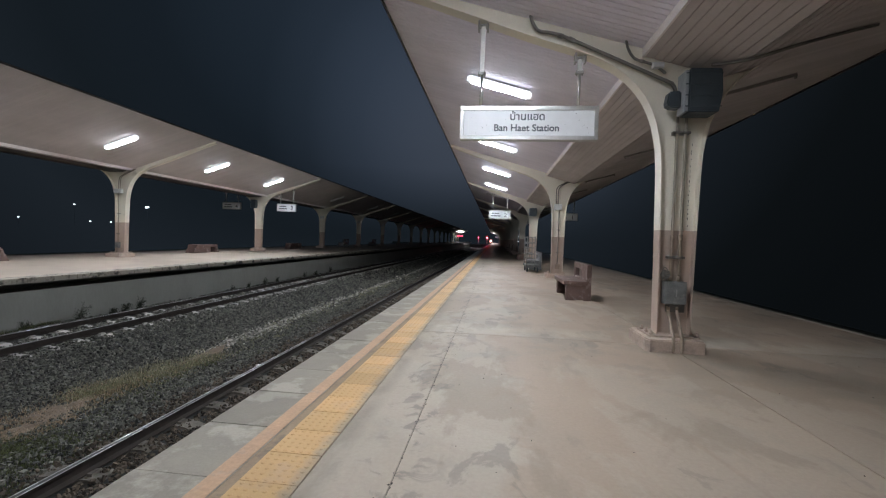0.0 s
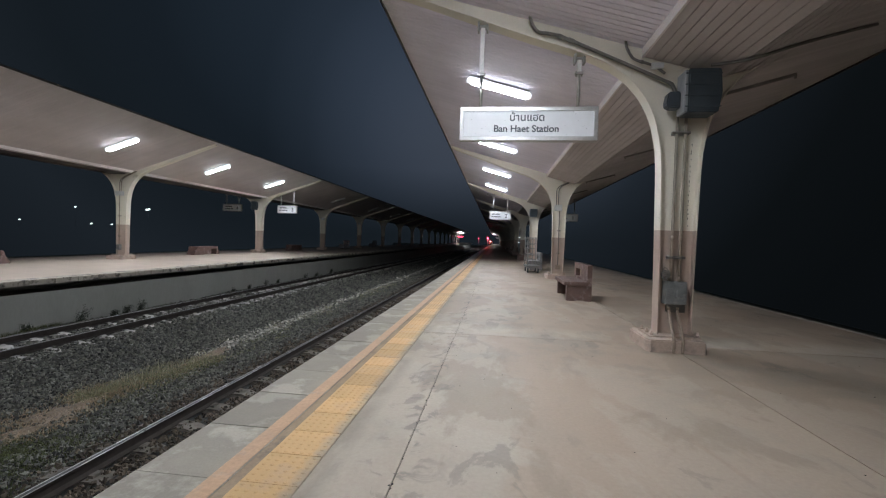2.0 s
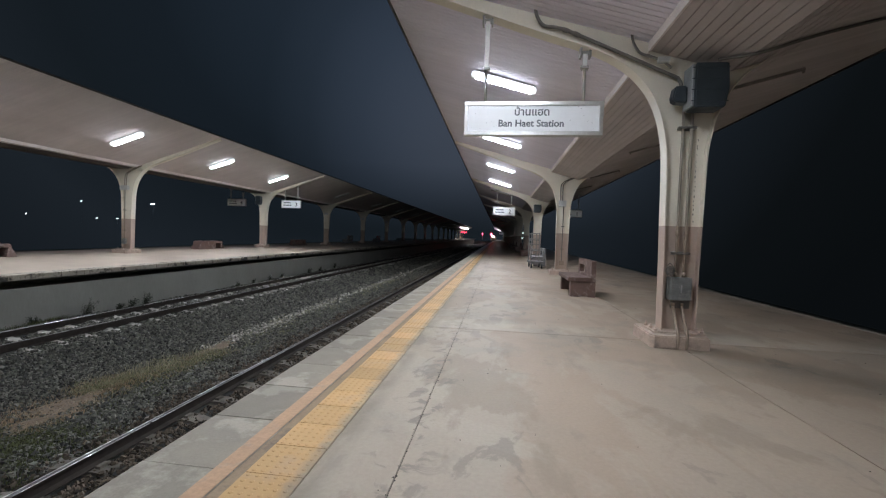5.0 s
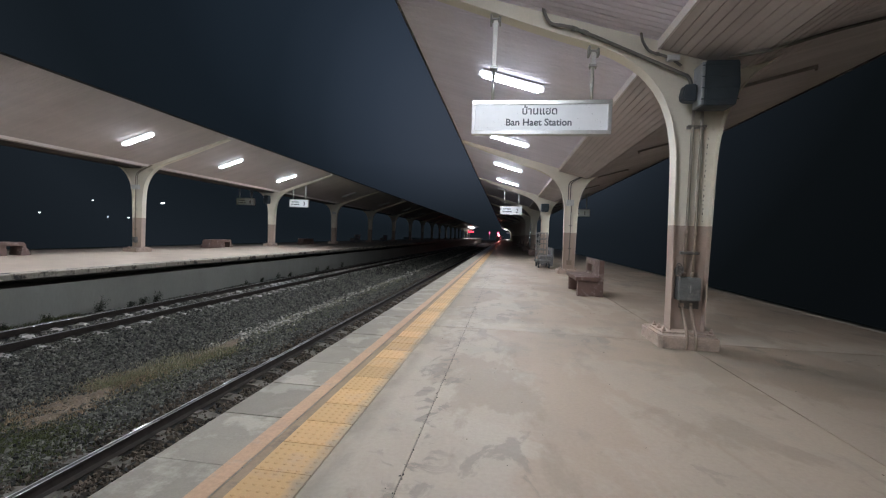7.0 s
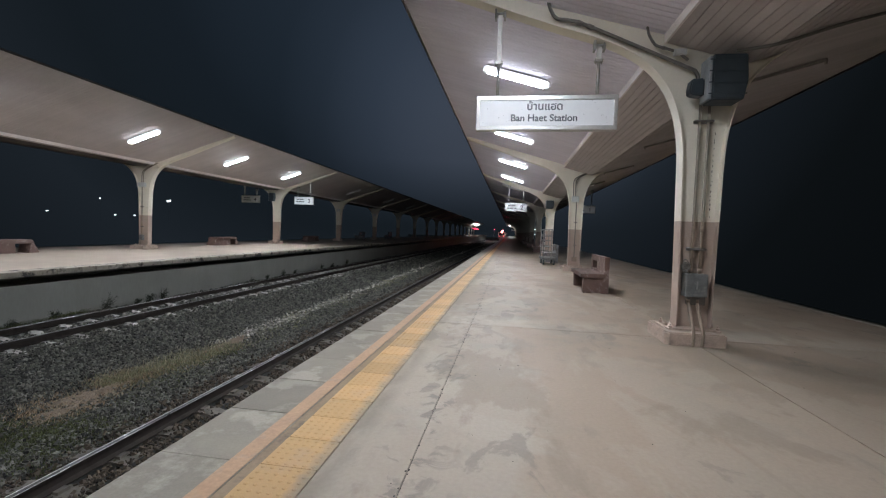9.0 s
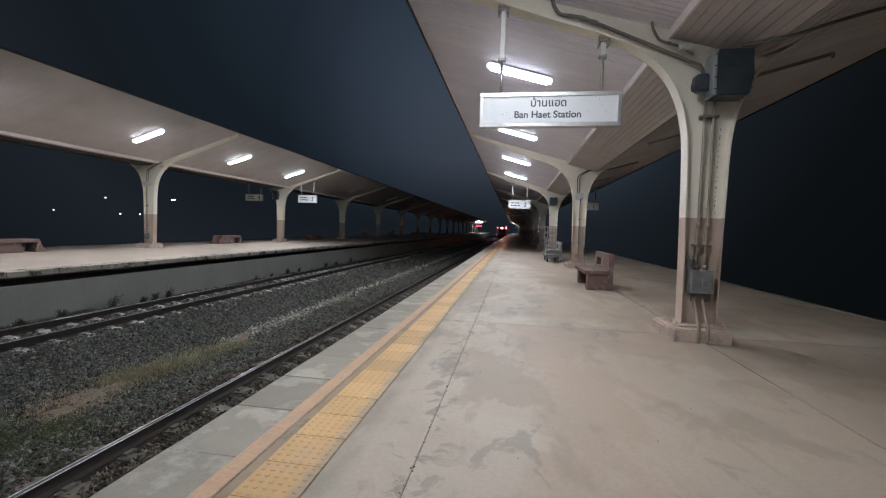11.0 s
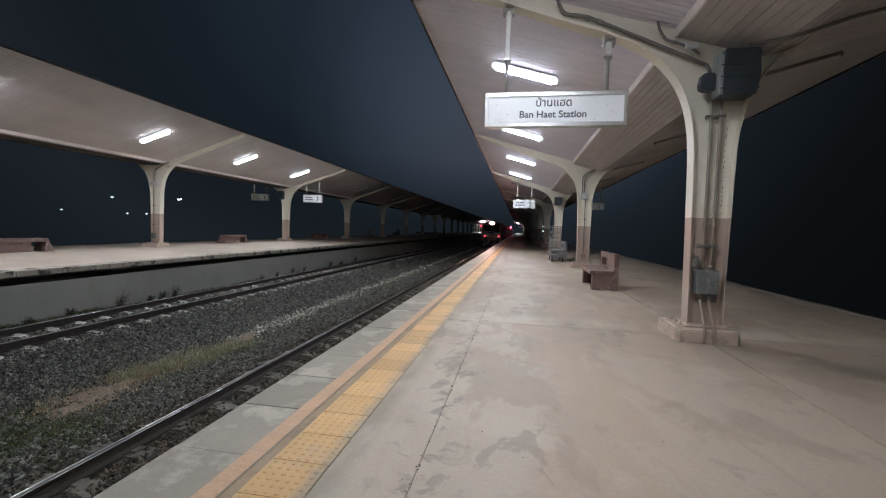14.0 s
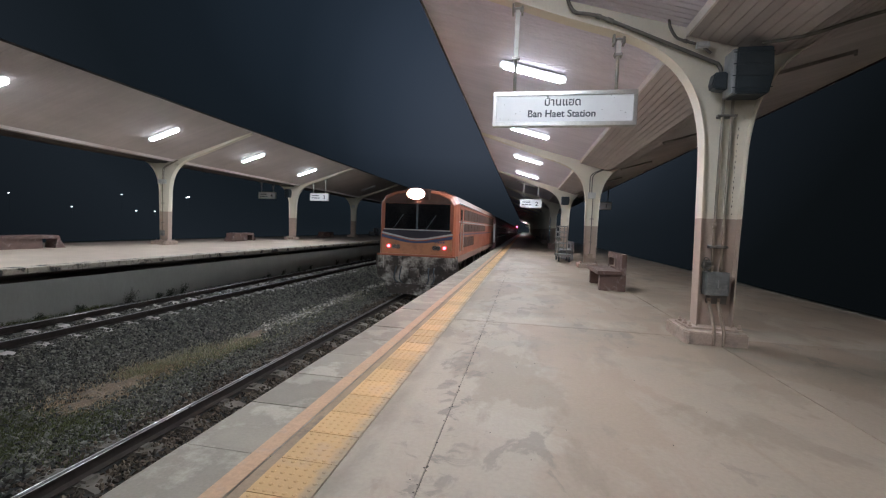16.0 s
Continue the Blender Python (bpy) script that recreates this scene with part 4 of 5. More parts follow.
# ---- things on the platforms ----
def hanging_sign(m, w, h, drop, rods, label, number="", kind_text="bars"):
    """A sign box in an aluminium frame under two hangers. m: middle of its lower edge."""
    e = empty("hanging_sign", m)
    bar = 0.053 if kind_text == "station" else 0.034
    bm = BM()
    box(bm, -w / 2 + 0.02, -0.045, 0.02, w / 2 - 0.02, 0.045, h - 0.02)
    part("panel", bm, M_SIGN, e, "white sign panel with dark lettering")
    for x0, z0, x1, z1 in ((-w / 2, 0, w / 2, bar), (-w / 2, h - bar, w / 2, h), (-w / 2, bar, -w / 2 + bar * 0.9, h - bar), (w / 2 - bar * 0.9, bar, w / 2, h - bar)):
        bm = BM()
        box(bm, x0, -0.062, z0, x1, 0.062, z1, 0.004)
        part("frame_bar", bm, M_ALU, e, "aluminium frame bar")
    for x, top in rods:
        top -= m.translation.z
        mid = h + drop
        bm = BM()
        tube(bm, [(x, 0, h - 0.005), (x, 0, mid)], 0.020, 10)
        part("lower_rod", bm, M_ALU, e, "chrome hanger rod")
        bm = BM()
        box(bm, x - 0.05, -0.03, mid - 0.01, x + 0.05, 0.03, mid + 0.02, 0.003)
        tube(bm, [(x - 0.035, 0, mid - 0.035), (x - 0.035, 0, mid + 0.035)], 0.008, 6)
        tube(bm, [(x + 0.035, 0, mid - 0.035), (x + 0.035, 0, mid + 0.035)], 0.008, 6)
        part("clamp", bm, M_GALV, e)
        bm = BM()
        box(bm, x - 0.028, -0.022, mid + 0.02, x + 0.028, 0.022, top, 0.003)
        part("upper_post", bm, M_WHITE, e, "white painted hanger post")
        bm = BM()
        box(bm, x - 0.07, -0.05, top - 0.07, x - 0.045, 0.05, top + 0.05, 0.003)
        box(bm, x + 0.045, -0.05, top - 0.07, x + 0.07, 0.05, top + 0.05, 0.003)
        box(bm, x - 0.07, -0.05, top - 0.02, x + 0.07, 0.05, top, 0.003)
        part("beam_clip", bm, M_GALV, e)
    # rust specks and fly spots on the panel
    bm = BM()
    for _ in range(26):
        x, z, q = rng.uniform(-w / 2 + 0.06, w / 2 - 0.06), rng.uniform(0.06, h - 0.06), rng.uniform(0.002, 0.0048)
        bm.faces.new([bm.verts.new((x + q * rng.uniform(0.6, 1.3) * math.cos(k * 1.0472), -0.0458, z + q * rng.uniform(0.6, 1.3) * math.sin(k * 1.0472))) for k in range(6)])
    part("rust_specks", bm, M_LITTER, e)["kind"] = "stuff"
    if kind_text == "station":
        words("บ้านแฮด", 0.135, -0.01, 0.253, -0.047, e, M_INK, bold=0.0024)
        words("Ban Haet Station", 0.122, -0.02, 0.112, -0.047, e, M_INK, bold=0.0027)
    else:
        words(number, h * 0.68, w * 0.27, h * 0.24, -0.047, e, M_INK, bold=0.006)
        for x0, x1, z0, z1 in ((-0.38, -0.24, 0.60, 0.72), (-0.22, -0.02, 0.60, 0.72), (-0.40, -0.30, 0.30, 0.42), (-0.28, -0.10, 0.30, 0.42), (-0.08, 0.02, 0.30, 0.42)):
            bm = BM()
            box(bm, w * x0, -0.048, h * z0, w * x1, -0.0455, h * z1)
            part("text_bar", bm, M_INK, e)
    return tagged(e, label, "hanging sign", "hanging signs")


def signs():
    hanging_sign(pose(0.368, COL_Y, 2.562), 1.748, 0.43, 0.43, ((-0.615, 4.05), (0.625, 3.615)), "white station name sign with black Thai and English lettering", kind_text="station")
    y2 = COL_Y + 2 * BAY
    hanging_sign(pose(0.255, y2, 2.54), 1.26, 0.49, 0.25, ((-0.42, 4.02), (0.42, 3.76)), "white platform number 2 sign hanging from the canopy", "2")
    hanging_sign(pose(4.10, y2, 2.54), 1.26, 0.44, 0.25, ((-0.42, 3.62), (0.42, 3.86)), "white platform number 1 sign hanging from the canopy", "1")
    hanging_sign(pose(1.0, COL_Y + 16 * BAY, 2.3), 1.26, 0.49, 0.2, ((-0.42, 3.85), (0.42, 3.60)), "white platform sign near the lit end of the canopy", "2")
    y3 = LCOL_Y + BAY
    hanging_sign(pose(-12.92, y3, 2.60), 1.26, 0.49, 0.2, ((-0.42, 3.68), (0.42, 3.95)), "white platform number 3 sign hanging from the canopy", "3")
    hanging_sign(pose(-16.58, y3, 2.64), 1.24, 0.45, 0.15, ((-0.42, 3.71), (0.42, 3.47)), "white platform number 4 sign hanging from the canopy", "4")


def loudspeaker(x, y, z, w, h, label, side_box=True):
    e = empty("loudspeaker", pose(x, y, z))
    bm = BM()
    prism(bm, [(-w / 2, 0.0), (w / 2 - 0.02, 0.0), (w / 2 + 0.02, h * 0.45), (w / 2, h), (-w / 2, h)], -0.27, 0.0)
    bmesh.ops.bevel(bm, geom=list(bm.edges), offset=0.012, segments=2, affect="EDGES")
    part("cabinet", bm, M_BLACK, e)
    bm = BM()
    box(bm, -w / 2 - 0.035, -0.245, 0.01, -w / 2 + 0.004, -0.01, h - 0.01, 0.012)
    part("side_cheek", bm, M_GREYSIDE, e, "grey metal side cheek")
    for k in range(4):
        zz = h * (0.12 + 0.25 * k)
        bm = BM()
        box(bm, -w / 2 - 0.042, -0.276, zz, w / 2 + 0.006, -0.268, zz + 0.012, 0.002)
        part("grille_rib", bm, M_BLACK, e)
    if side_box:
        bm = BM()
        prism(bm, [(-w / 2 - 0.20, 0.135), (-w / 2 - 0.17, 0.09), (-w / 2 - 0.04, 0.075), (-w / 2 - 0.04, 0.28), (-w / 2 - 0.175, 0.275)], -0.16, -0.02)
        bmesh.ops.bevel(bm, geom=list(bm.edges), offset=0.015, segments=2, affect="EDGES")
        part("horn", bm, M_BLACK, e, "small black horn beside the cabinet")
    bm = BM()
    box(bm, -0.05, -0.005, h * 0.2, 0.05, 0.14, h * 0.8)
    part("bracket", bm, M_GALV, e)
    return tagged(e, label, "loudspeaker", "loudspeakers on the columns")


def conduit(name, pts, r, material, label, clamps=(), fittings=(), smooth=True):
    e = empty(name)
    bm = BM()
    tube(bm, smooth_line(pts, 5) if smooth else pts, r, 10)
    part("pipe", bm, material, e)
    for c in clamps:
        bm = BM()
        box(bm, c[0] - 0.055, c[1] - 0.02, c[2] - 0.014, c[0] + 0.055, c[1] + 0.035, c[2] + 0.014, 0.004)
        for s in (-0.042, 0.042):
            tube(bm, [(c[0] + s, c[1] - 0.03, c[2]), (c[0] + s, c[1] - 0.015, c[2])], 0.009, 6)
        part("clamp", bm, M_PIPE, e)
    for p, q in fittings:
        bm = BM()
        tube(bm, [p, q], r * 1.35, 10)
        part("coupling", bm, material, e)
    return tagged(e, label, "conduit", "cable conduits")


def wall_box(name, x, y, z, w, d, h, material, label, handle=False):
    e = empty(name, pose(x, y, z))
    bm = BM()
    box(bm, -w / 2, 0, 0, w / 2, d, h, 0.006)
    part("case", bm, material, e)
    bm = BM()
    box(bm, -w / 2 + 0.008, -0.012, 0.008, w / 2 - 0.008, 0.002, h - 0.008, 0.004)
    part("lid", bm, material, e)
    if handle:
        bm = BM()
        box(bm, -0.006, -0.024, h * 0.35, 0.006, -0.010, h * 0.68, 0.003)
        part("latch", bm, M_GALV, e)
    return tagged(e, label, "switch box", "boxes on the columns")


def first_column_kit():
    x, y = COL_X, COL_Y
    yy = y - 0.075
    loudspeaker(x + 0.105, y - 0.13, 2.815, 0.35, 0.505, "black cabinet loudspeaker fixed to the top of a column")
    for px in (2.178, 2.278):
        conduit("conduit", [(px, yy, 2.86), (px, yy, 2.2), (px - 0.003, yy, 1.2), (px - 0.004, yy, 0.81)], 0.017, M_PIPE2, "thin painted steel conduit down the column web",
                clamps=((px, yy, 2.655), (px, yy, 1.12)), fittings=(((px - 0.002, yy, 1.33), (px - 0.002, yy, 1.40)), ((px - 0.003, yy, 0.83), (px - 0.003, yy, 0.89))), smooth=False)
        conduit("conduit", [(px - 0.012, yy + 0.01, 0.56), (px - 0.012, yy - 0.01, 0.46), (px - 0.03, 5.43, 0.26), (px - 0.045, 5.325, 0.15), (px - 0.05, 5.318, 0.0)], 0.019, M_PIPE2,
                "bent conduit running over the plinth into the floor", fittings=(((px - 0.012, yy, 0.47), (px - 0.012, yy, 0.51)),))
    wall_box("switch_box", 2.222, y - 0.15, 0.545, 0.25, 0.135, 0.28, M_BOX, "dusty grey steel box on the column", True)
    wall_box("cable_box", 2.255, y - 0.08, 0.44, 0.21, 0.065, 0.105, M_PIPE, "dark cable entry box under the steel box")
    # strut behind the clamps, and rust that has run from the web's row of old screw holes
    for z in (2.655, 1.12):
        bm = BM()
        box(bm, 2.13, y - 0.055, z - 0.02, 2.33, y - 0.011, z + 0.02, 0.004)
        e = empty("clamp_strut")
        part("channel", bm, M_GALV, e)
        tagged(e, "short galvanised channel carrying the conduits", "bracket", "channels on the column")
    bm = BM()
    for k in range(17):
        z = 1.53 + 0.062 * k + rng.uniform(-0.02, 0.02)
        q, lz = rng.uniform(0.003, 0.006), rng.uniform(0.006, 0.022)
        px = x + 0.135 + 0.012 * (z - 1.5) + rng.uniform(-0.006, 0.006)
        bm.faces.new([bm.verts.new((px + a * q, y - 0.0105, z + b * lz)) for a, b in ((-1, 0), (-0.5, -1), (0.5, -1), (1, 0), (0.5, 0.6), (-0.5, 0.6))])
    tagged(link("rust_runs", bm, M_LITTER), "rust runs down the painted column web", "rust", kind="stuff")
    # a tangled bundle of spare cable above the box
    bm = BM()
    for k in range(9):
        c = Vector((2.10 + rng.uniform(-0.018, 0.018), yy - 0.025 - 0.006 * (k % 4), 0.915 + rng.uniform(-0.03, 0.03)))
        rx, rz, tw = rng.uniform(0.018, 0.034), rng.uniform(0.035, 0.062), rng.uniform(-0.5, 0.5)
        tube(bm, [tuple(c + Vector((rx * math.cos(a) + tw * rz * math.sin(a), 0.014 * math.sin(2 * a + k), rz * math.sin(a)))) for a in (j * math.pi / 7 for j in range(15))], 0.006, 6)
    tube(bm, smooth_line([(2.10, yy - 0.03, 0.87), (2.135, yy - 0.02, 0.83), (2.15, yy, 0.78)]), 0.007, 6)
    for z in (0.895, 0.94):
        tube(bm, [(2.10 + 0.036 * math.cos(a), yy - 0.03 + 0.026 * math.sin(a), z) for a in (j * math.pi / 5 for j in range(11))], 0.005, 5)
    e = empty("cable_coil")
    part("cable", bm, M_PIPE, e)
    tagged(e, "dusty tangled bundle of cable tied to the column", "cable")
    # conduits along the arm
    conduit("conduit", [(2.14, yy, 3.12), (2.10, yy, 3.24), (1.95, yy, 3.32), (0.86, yy, 3.815), (0.62, yy, 3.90), (0.46, yy, 3.93), (0.385, yy, 4.02), (0.345, yy, 4.14), (0.335, yy, 4.24)],
            0.022, M_PIPE, "dark bent conduit along the arm of the column", fittings=(((0.90, yy, 3.797), (0.83, yy, 3.829)), ((0.76, yy, 3.855), (0.70, yy, 3.878))))
    conduit("conduit", [(2.00, yy - 0.03, 3.37), (1.86, yy - 0.03, 3.47), (1.66, yy - 0.02, 3.545), (1.60, yy - 0.01, 3.60), (1.55, yy, 3.70), (1.53, yy, 3.79)], 0.016, M_PIPE,
            "thin conduit rising from the arm to the ceiling", fittings=(((1.70, yy - 0.022, 3.53), (1.74, yy - 0.024, 3.515)),))
    # dark pipe added for a dark band over the valley boards to the outer wing
    conduit("conduit", [(x + 0.22, 5.42, valley_z(-0.22, ceil_z) - 0.03), (x + 0.40, 5.20, valley_z(-0.40, ceil_z) - 0.03), (x + 0.56, 5.08, outer_z(0.56) - 0.03), (x + 1.0, 5.02, outer_z(1.0) - 0.03),
                        (x + 1.7, 5.1, outer_z(1.7) - 0.03)], 0.018, M_PIPE, "dark pipe added for the dark band across the valley to the outer wing")
    wall_box("junction_box", 1.90, yy - 0.07, 3.425, 0.14, 0.06, 0.07, M_WHITE, "small white junction box on the arm of the column")


def second_column_kit():
    y = COL_Y + BAY - 0.08
    for d in (0.0, 0.075):
        conduit("conduit", [(2.78 - d, y, 3.50), (2.62 - d, y, 3.43), (2.36 - d, y, 3.31), (2.24 - d, y, 3.22), (2.19 - d, y, 3.08), (2.19 - d * 0.9, y, 2.60)], 0.016, M_PIPE,
                "bent conduit from the ceiling to the column box")
    wall_box("junction_box", 2.19, y - 0.06, 2.40, 0.25, 0.10, 0.21, M_WHITE, "cream junction box high on the column")
    conduit("conduit", [(2.235, y, 2.42), (2.235, y, 0.48)], 0.015, M_PIPE, "thin conduit down the column", clamps=((2.235, y, 1.7), (2.235, y, 0.9)), smooth=False)
    wall_box("switch_box", 2.235, y - 0.05, 0.33, 0.17, 0.09, 0.16, M_PIPE2, "small brown socket box low on the column")
    loudspeaker(2.18, COL_Y + 2 * BAY - 0.12, 2.74, 0.40, 0.46, "black loudspeaker on a column beside the trolley", False)
    # columns of the far platform
    y = LCOL_Y - 0.11
    for d in (0.0, 0.07):
        conduit("conduit", [(-14.08 - d, y, 3.56), (-14.32 - d, y, 3.45), (-14.58 - d, y, 3.32), (-14.72 - d, y, 3.17), (-14.74 - d, y, 2.76)], 0.018, M_PIPE2, "painted conduit along the arm of a far platform column")
    wall_box("junction_box", -14.79, y - 0.08, 2.60, 0.34, 0.10, 0.17, M_WHITE, "white junction box on a far platform column")
    conduit("conduit", [(-14.80, y, 2.62), (-14.80, y, 0.50)], 0.018, M_PIPE2, "conduit down a far platform column", clamps=((-14.80, y, 1.8), (-14.80, y, 1.0)), smooth=False)
    wall_box("switch_box", -14.80, y - 0.05, 0.45, 0.16, 0.09, 0.22, M_BOX, "small dark socket box low on a far platform column")
    for k in range(2, 8):
        wall_box("junction_box", LCOL_X, LCOL_Y + BAY * k - 0.17, 2.62, 0.30, 0.10, 0.20, M_WHITE, "white junction box on a far platform column")
    loudspeaker(-14.95, LCOL_Y + BAY - 0.12, 2.75, 0.30, 0.52, "dark loudspeaker on a far platform column", False)


def bench(m, label, material=None):
    """Cast bench with a back that has a hand-sized opening, long side along y."""
    e = empty("platform_bench", m)
    bm = BM()
    box(bm, -0.055, -0.02, 0.335, 0.46, 1.53, 0.425, 0.014)
    part("seat", bm, material or M_BENCH, e)
    for y in (0.0, 1.34):
        bm = BM()
        prism(bm, [(0.0, 0.0), (0.20, 0.0), (0.22, 0.022), (0.36, 0.022), (0.38, 0.0), (0.53, 0.0), (0.53, 0.336), (0.0, 0.336)], y, y + 0.17)
        bmesh.ops.bevel(bm, geom=[ed for ed in bm.edges], offset=0.006, segments=1, affect="EDGES")
        part("leg", bm, material or M_BENCH, e)
    bm = BM()
    for c in ((0.0, 0.337, 1.53, 0.47), (0.0, 0.66, 1.53, 0.79), (0.0, 0.47, 0.70, 0.66), (1.36, 0.47, 1.53, 0.66)):
        y0, z0, y1, z1 = c
        box(bm, 0.43, y0, z0, 0.53, y1, z1)
    bmesh.ops.remove_doubles(bm, verts=bm.verts, dist=0.0005)
    part("backrest", bm, material or M_BENCH, e, "worn backrest with a rectangular opening")
    return tagged(e, label, "bench", "platform benches")


def low_bench(m, label):
    """Backless cast bench with sloping ends."""
    e = empty("low_bench", m)
    bm = BM()
    prism(bm, [(-0.85, 0.30), (0.85, 0.30), (0.78, 0.42), (-0.78, 0.42)], -0.26, 0.26, "x")
    bmesh.ops.bevel(bm, geom=list(bm.edges), offset=0.015, segments=2, affect="EDGES")
    part("seat", bm, M_BENCH, e)
    for a, b, c, d in ((-1.02, -0.55, -0.62, -0.84), (0.70, 1.02, 0.84, 0.76)):
        bm = BM()
        prism(bm, [(a, 0.0), (b, 0.0), (c, 0.30), (d, 0.30)], -0.22, 0.22, "x")
        part("leg", bm, M_BENCH, e)
    bm = BM()
    prism(bm, [(-0.75, 0.0), (0.36, 0.0), (0.33, 0.30), (-0.70, 0.30)], 0.08, 0.19, "x")
    part("apron", bm, M_BENCH, e)
    return tagged(e, label, "bench", "low benches on the far platform")


def trolley(m):
    """Tall luggage trolley with ladder ends."""
    e = empty("luggage_trolley", m)
    for x in (-0.16, 0.16):
        for y in (-0.5, 0.5):
            bm = BM()
            box(bm, x - 0.02, y - 0.02, 0.22, x + 0.02, y + 0.02, 1.47, 0.003)
            part("post", bm, M_TROLLEY, e)
    for z in (0.56, 0.78, 1.00, 1.22, 1.44):
        for y in (-0.5, 0.5):
            bm = BM()
            box(bm, -0.142, y - 0.014, z - 0.018, 0.142, y + 0.014, z + 0.018, 0.003)
            part("rung", bm, M_TROLLEY, e)
    bm = BM()
    box(bm, -0.20, -0.62, 0.22, 0.36, 0.62, 0.30, 0.008)
    part("deck", bm, M_BOX, e)
    for z in (0.72, 1.16):
        bm = BM()
        box(bm, -0.145, -0.48, z, 0.145, 0.48, z + 0.025, 0.003)
        part("shelf", bm, M_BOX, e)
    for x in (-0.13, 0.29):
        for y in (-0.45, 0.45):
            bm = BM()
            tube(bm, [(x - 0.025, y, 0.105), (x + 0.025, y, 0.105)], 0.105, 16)
            w = part("wheel", bm, M_BLACK, e)
            bm = BM()
            tube(bm, [(x - 0.028, y, 0.105), (x + 0.028, y, 0.105)], 0.045, 10)
            part("hub", bm, M_TROLLEY, w)
            bm = BM()
            box(bm, x - 0.04, y - 0.02, 0.105, x - 0.029, y + 0.02, 0.222)
            box(bm, x + 0.029, y - 0.02, 0.105, x + 0.04, y + 0.02, 0.222)
            part("fork", bm, M_TROLLEY, e)
    return tagged(e, "tall grey metal luggage trolley standing by a column", "trolley")


def signal(x, y, z0, z, label):
    e = empty("track_signal", pose(x, y, z0))
    h = z - z0
    bm = BM()
    tube(bm, [(0, 0, 0), (0, 0, h - 0.16)], 0.04, 10)
    part("post", bm, M_GALV, e)
    bm = BM()
    box(bm, -0.13, -0.05, h - 0.16, 0.13, 0.12, h + 0.46, 0.02)
    part("head", bm, M_BLACK, e)
    bm = BM()
    tube(bm, [(0, -0.052, h), (0, -0.075, h)], 0.10, 16)
    part("lens", bm, M_REDLAMP, e, "lit red lens")
    bm = BM()
    tube(bm, [(0, -0.052, h + 0.3), (0, -0.07, h + 0.3)], 0.10, 16)
    part("dark_lens", bm, M_BLACK, e)
    bm = BM()
    box(bm, -0.12, -0.22, h + 0.105, 0.12, -0.05, h + 0.115)
    part("hood", bm, M_BLACK, e)
    return tagged(e, label, "railway signal", "railway signals")


def led_display(m):
    """A row of red lit characters under the far canopy, too far to read."""
    e = empty("led_display", m)
    bm = BM()
    box(bm, -1.1, 0.0, -0.05, 1.1, 0.16, 0.55, 0.02)
    part("case", bm, M_BLACK, e)
    for k in range(7):
        for z in (0.06, 0.30):
            bm = BM()
            box(bm, -0.98 + 0.285 * k, -0.012, z, -0.98 + 0.285 * k + 0.19, 0.002, z + 0.15)
            part("lit_bar", bm, M_LED, e, "red lit bar")
    for x in (-0.8, 0.8):
        bm = BM()
        box(bm, x - 0.03, 0.05, 0.54, x + 0.03, 0.11, 1.95)
        part("hanger", bm, M_GALV, e)
    return tagged(e, "red lit display hanging under the far canopy", "display")


def far_lamp(x, y, z, r, label):
    e = empty("street_lamp", pose(x, y, -3.35))
    z += 1.73
    bm = BM()
    tube(bm, [(0, 0, 0), (0, 0, z + 1.62)], 0.02, 6)
    part("pole", bm, M_BLACK, e)
    bm = BM()
    box(bm, -r * 1.3, -r * 1.6, z + 1.62, r * 1.3, r * 0.4, z + 1.62 + r * 0.5, 0.03)
    part("housing", bm, M_BLACK, e)
    bm = BM()
    prism(bm, [(-r * 1.9, z + 1.60), (r * 1.9, z + 1.60 + r * 0.5), (r * 1.4, z + 1.62 - r * 0.5), (-r * 1.3, z + 1.62 - r * 1.1)], -r * 1.5, r * 0.3)
    part("glass", bm, M_FARLAMP, e, "lit white lamp glass")
    return tagged(e, label, "street lamp", "distant street lamps")


# ---- train ----
M_ORANGE = mat("orange_locomotive_paint", (0.43, 0.140, 0.080), (0.35, 0.115, 0.066), 0.4, scale=2, fine=30, obj=True, dirt=(0.22, 0.11, 0.07), dirt_scale=1.6, dirt_lo=0.55, dirt_hi=0.85, bump=0.05)
M_YELLOW = mat("yellow_orange_nose_paint", (0.54, 0.25, 0.13), (0.46, 0.21, 0.11), 0.45, scale=2, fine=30, obj=True, dirt=(0.25, 0.13, 0.07), dirt_scale=2.2, bump=0.05)
M_BLUE = mat("blue_grey_stripe", (0.075, 0.10, 0.20), rough=0.4, scale=4, obj=True)
M_DARKBLUE = mat("dark_blue_paint", (0.035, 0.03, 0.045), rough=0.35, scale=4, obj=True)
M_CREAM = mat("cream_stripe", (0.60, 0.60, 0.58), rough=0.4, scale=4, obj=True)
M_ROOFT = mat("grey_train_roof", (0.33, 0.20, 0.15), (0.25, 0.15, 0.12), 0.55, scale=2, obj=True)
M_GLASS = mat("dark_windscreen", (0.012, 0.012, 0.013), rough=0.08, scale=3, obj=True, bump=0, rvar=0.03)
M_GRILLE = mat("dusty_louvre", (0.135, 0.072, 0.052), (0.090, 0.050, 0.038), 0.7, scale=4, obj=True)
M_UNDER = mat("grimy_underframe", (0.085, 0.068, 0.058), (0.045, 0.037, 0.033), 0.8, scale=3, fine=25, obj=True, dirt=(0.58, 0.54, 0.48), dirt_scale=1.9, dirt_lo=0.48, dirt_hi=0.63, bump=0.3)
M_COACH = mat("dark_red_coach_paint", (0.14, 0.055, 0.055), (0.10, 0.042, 0.045), 0.45, scale=2, obj=True)
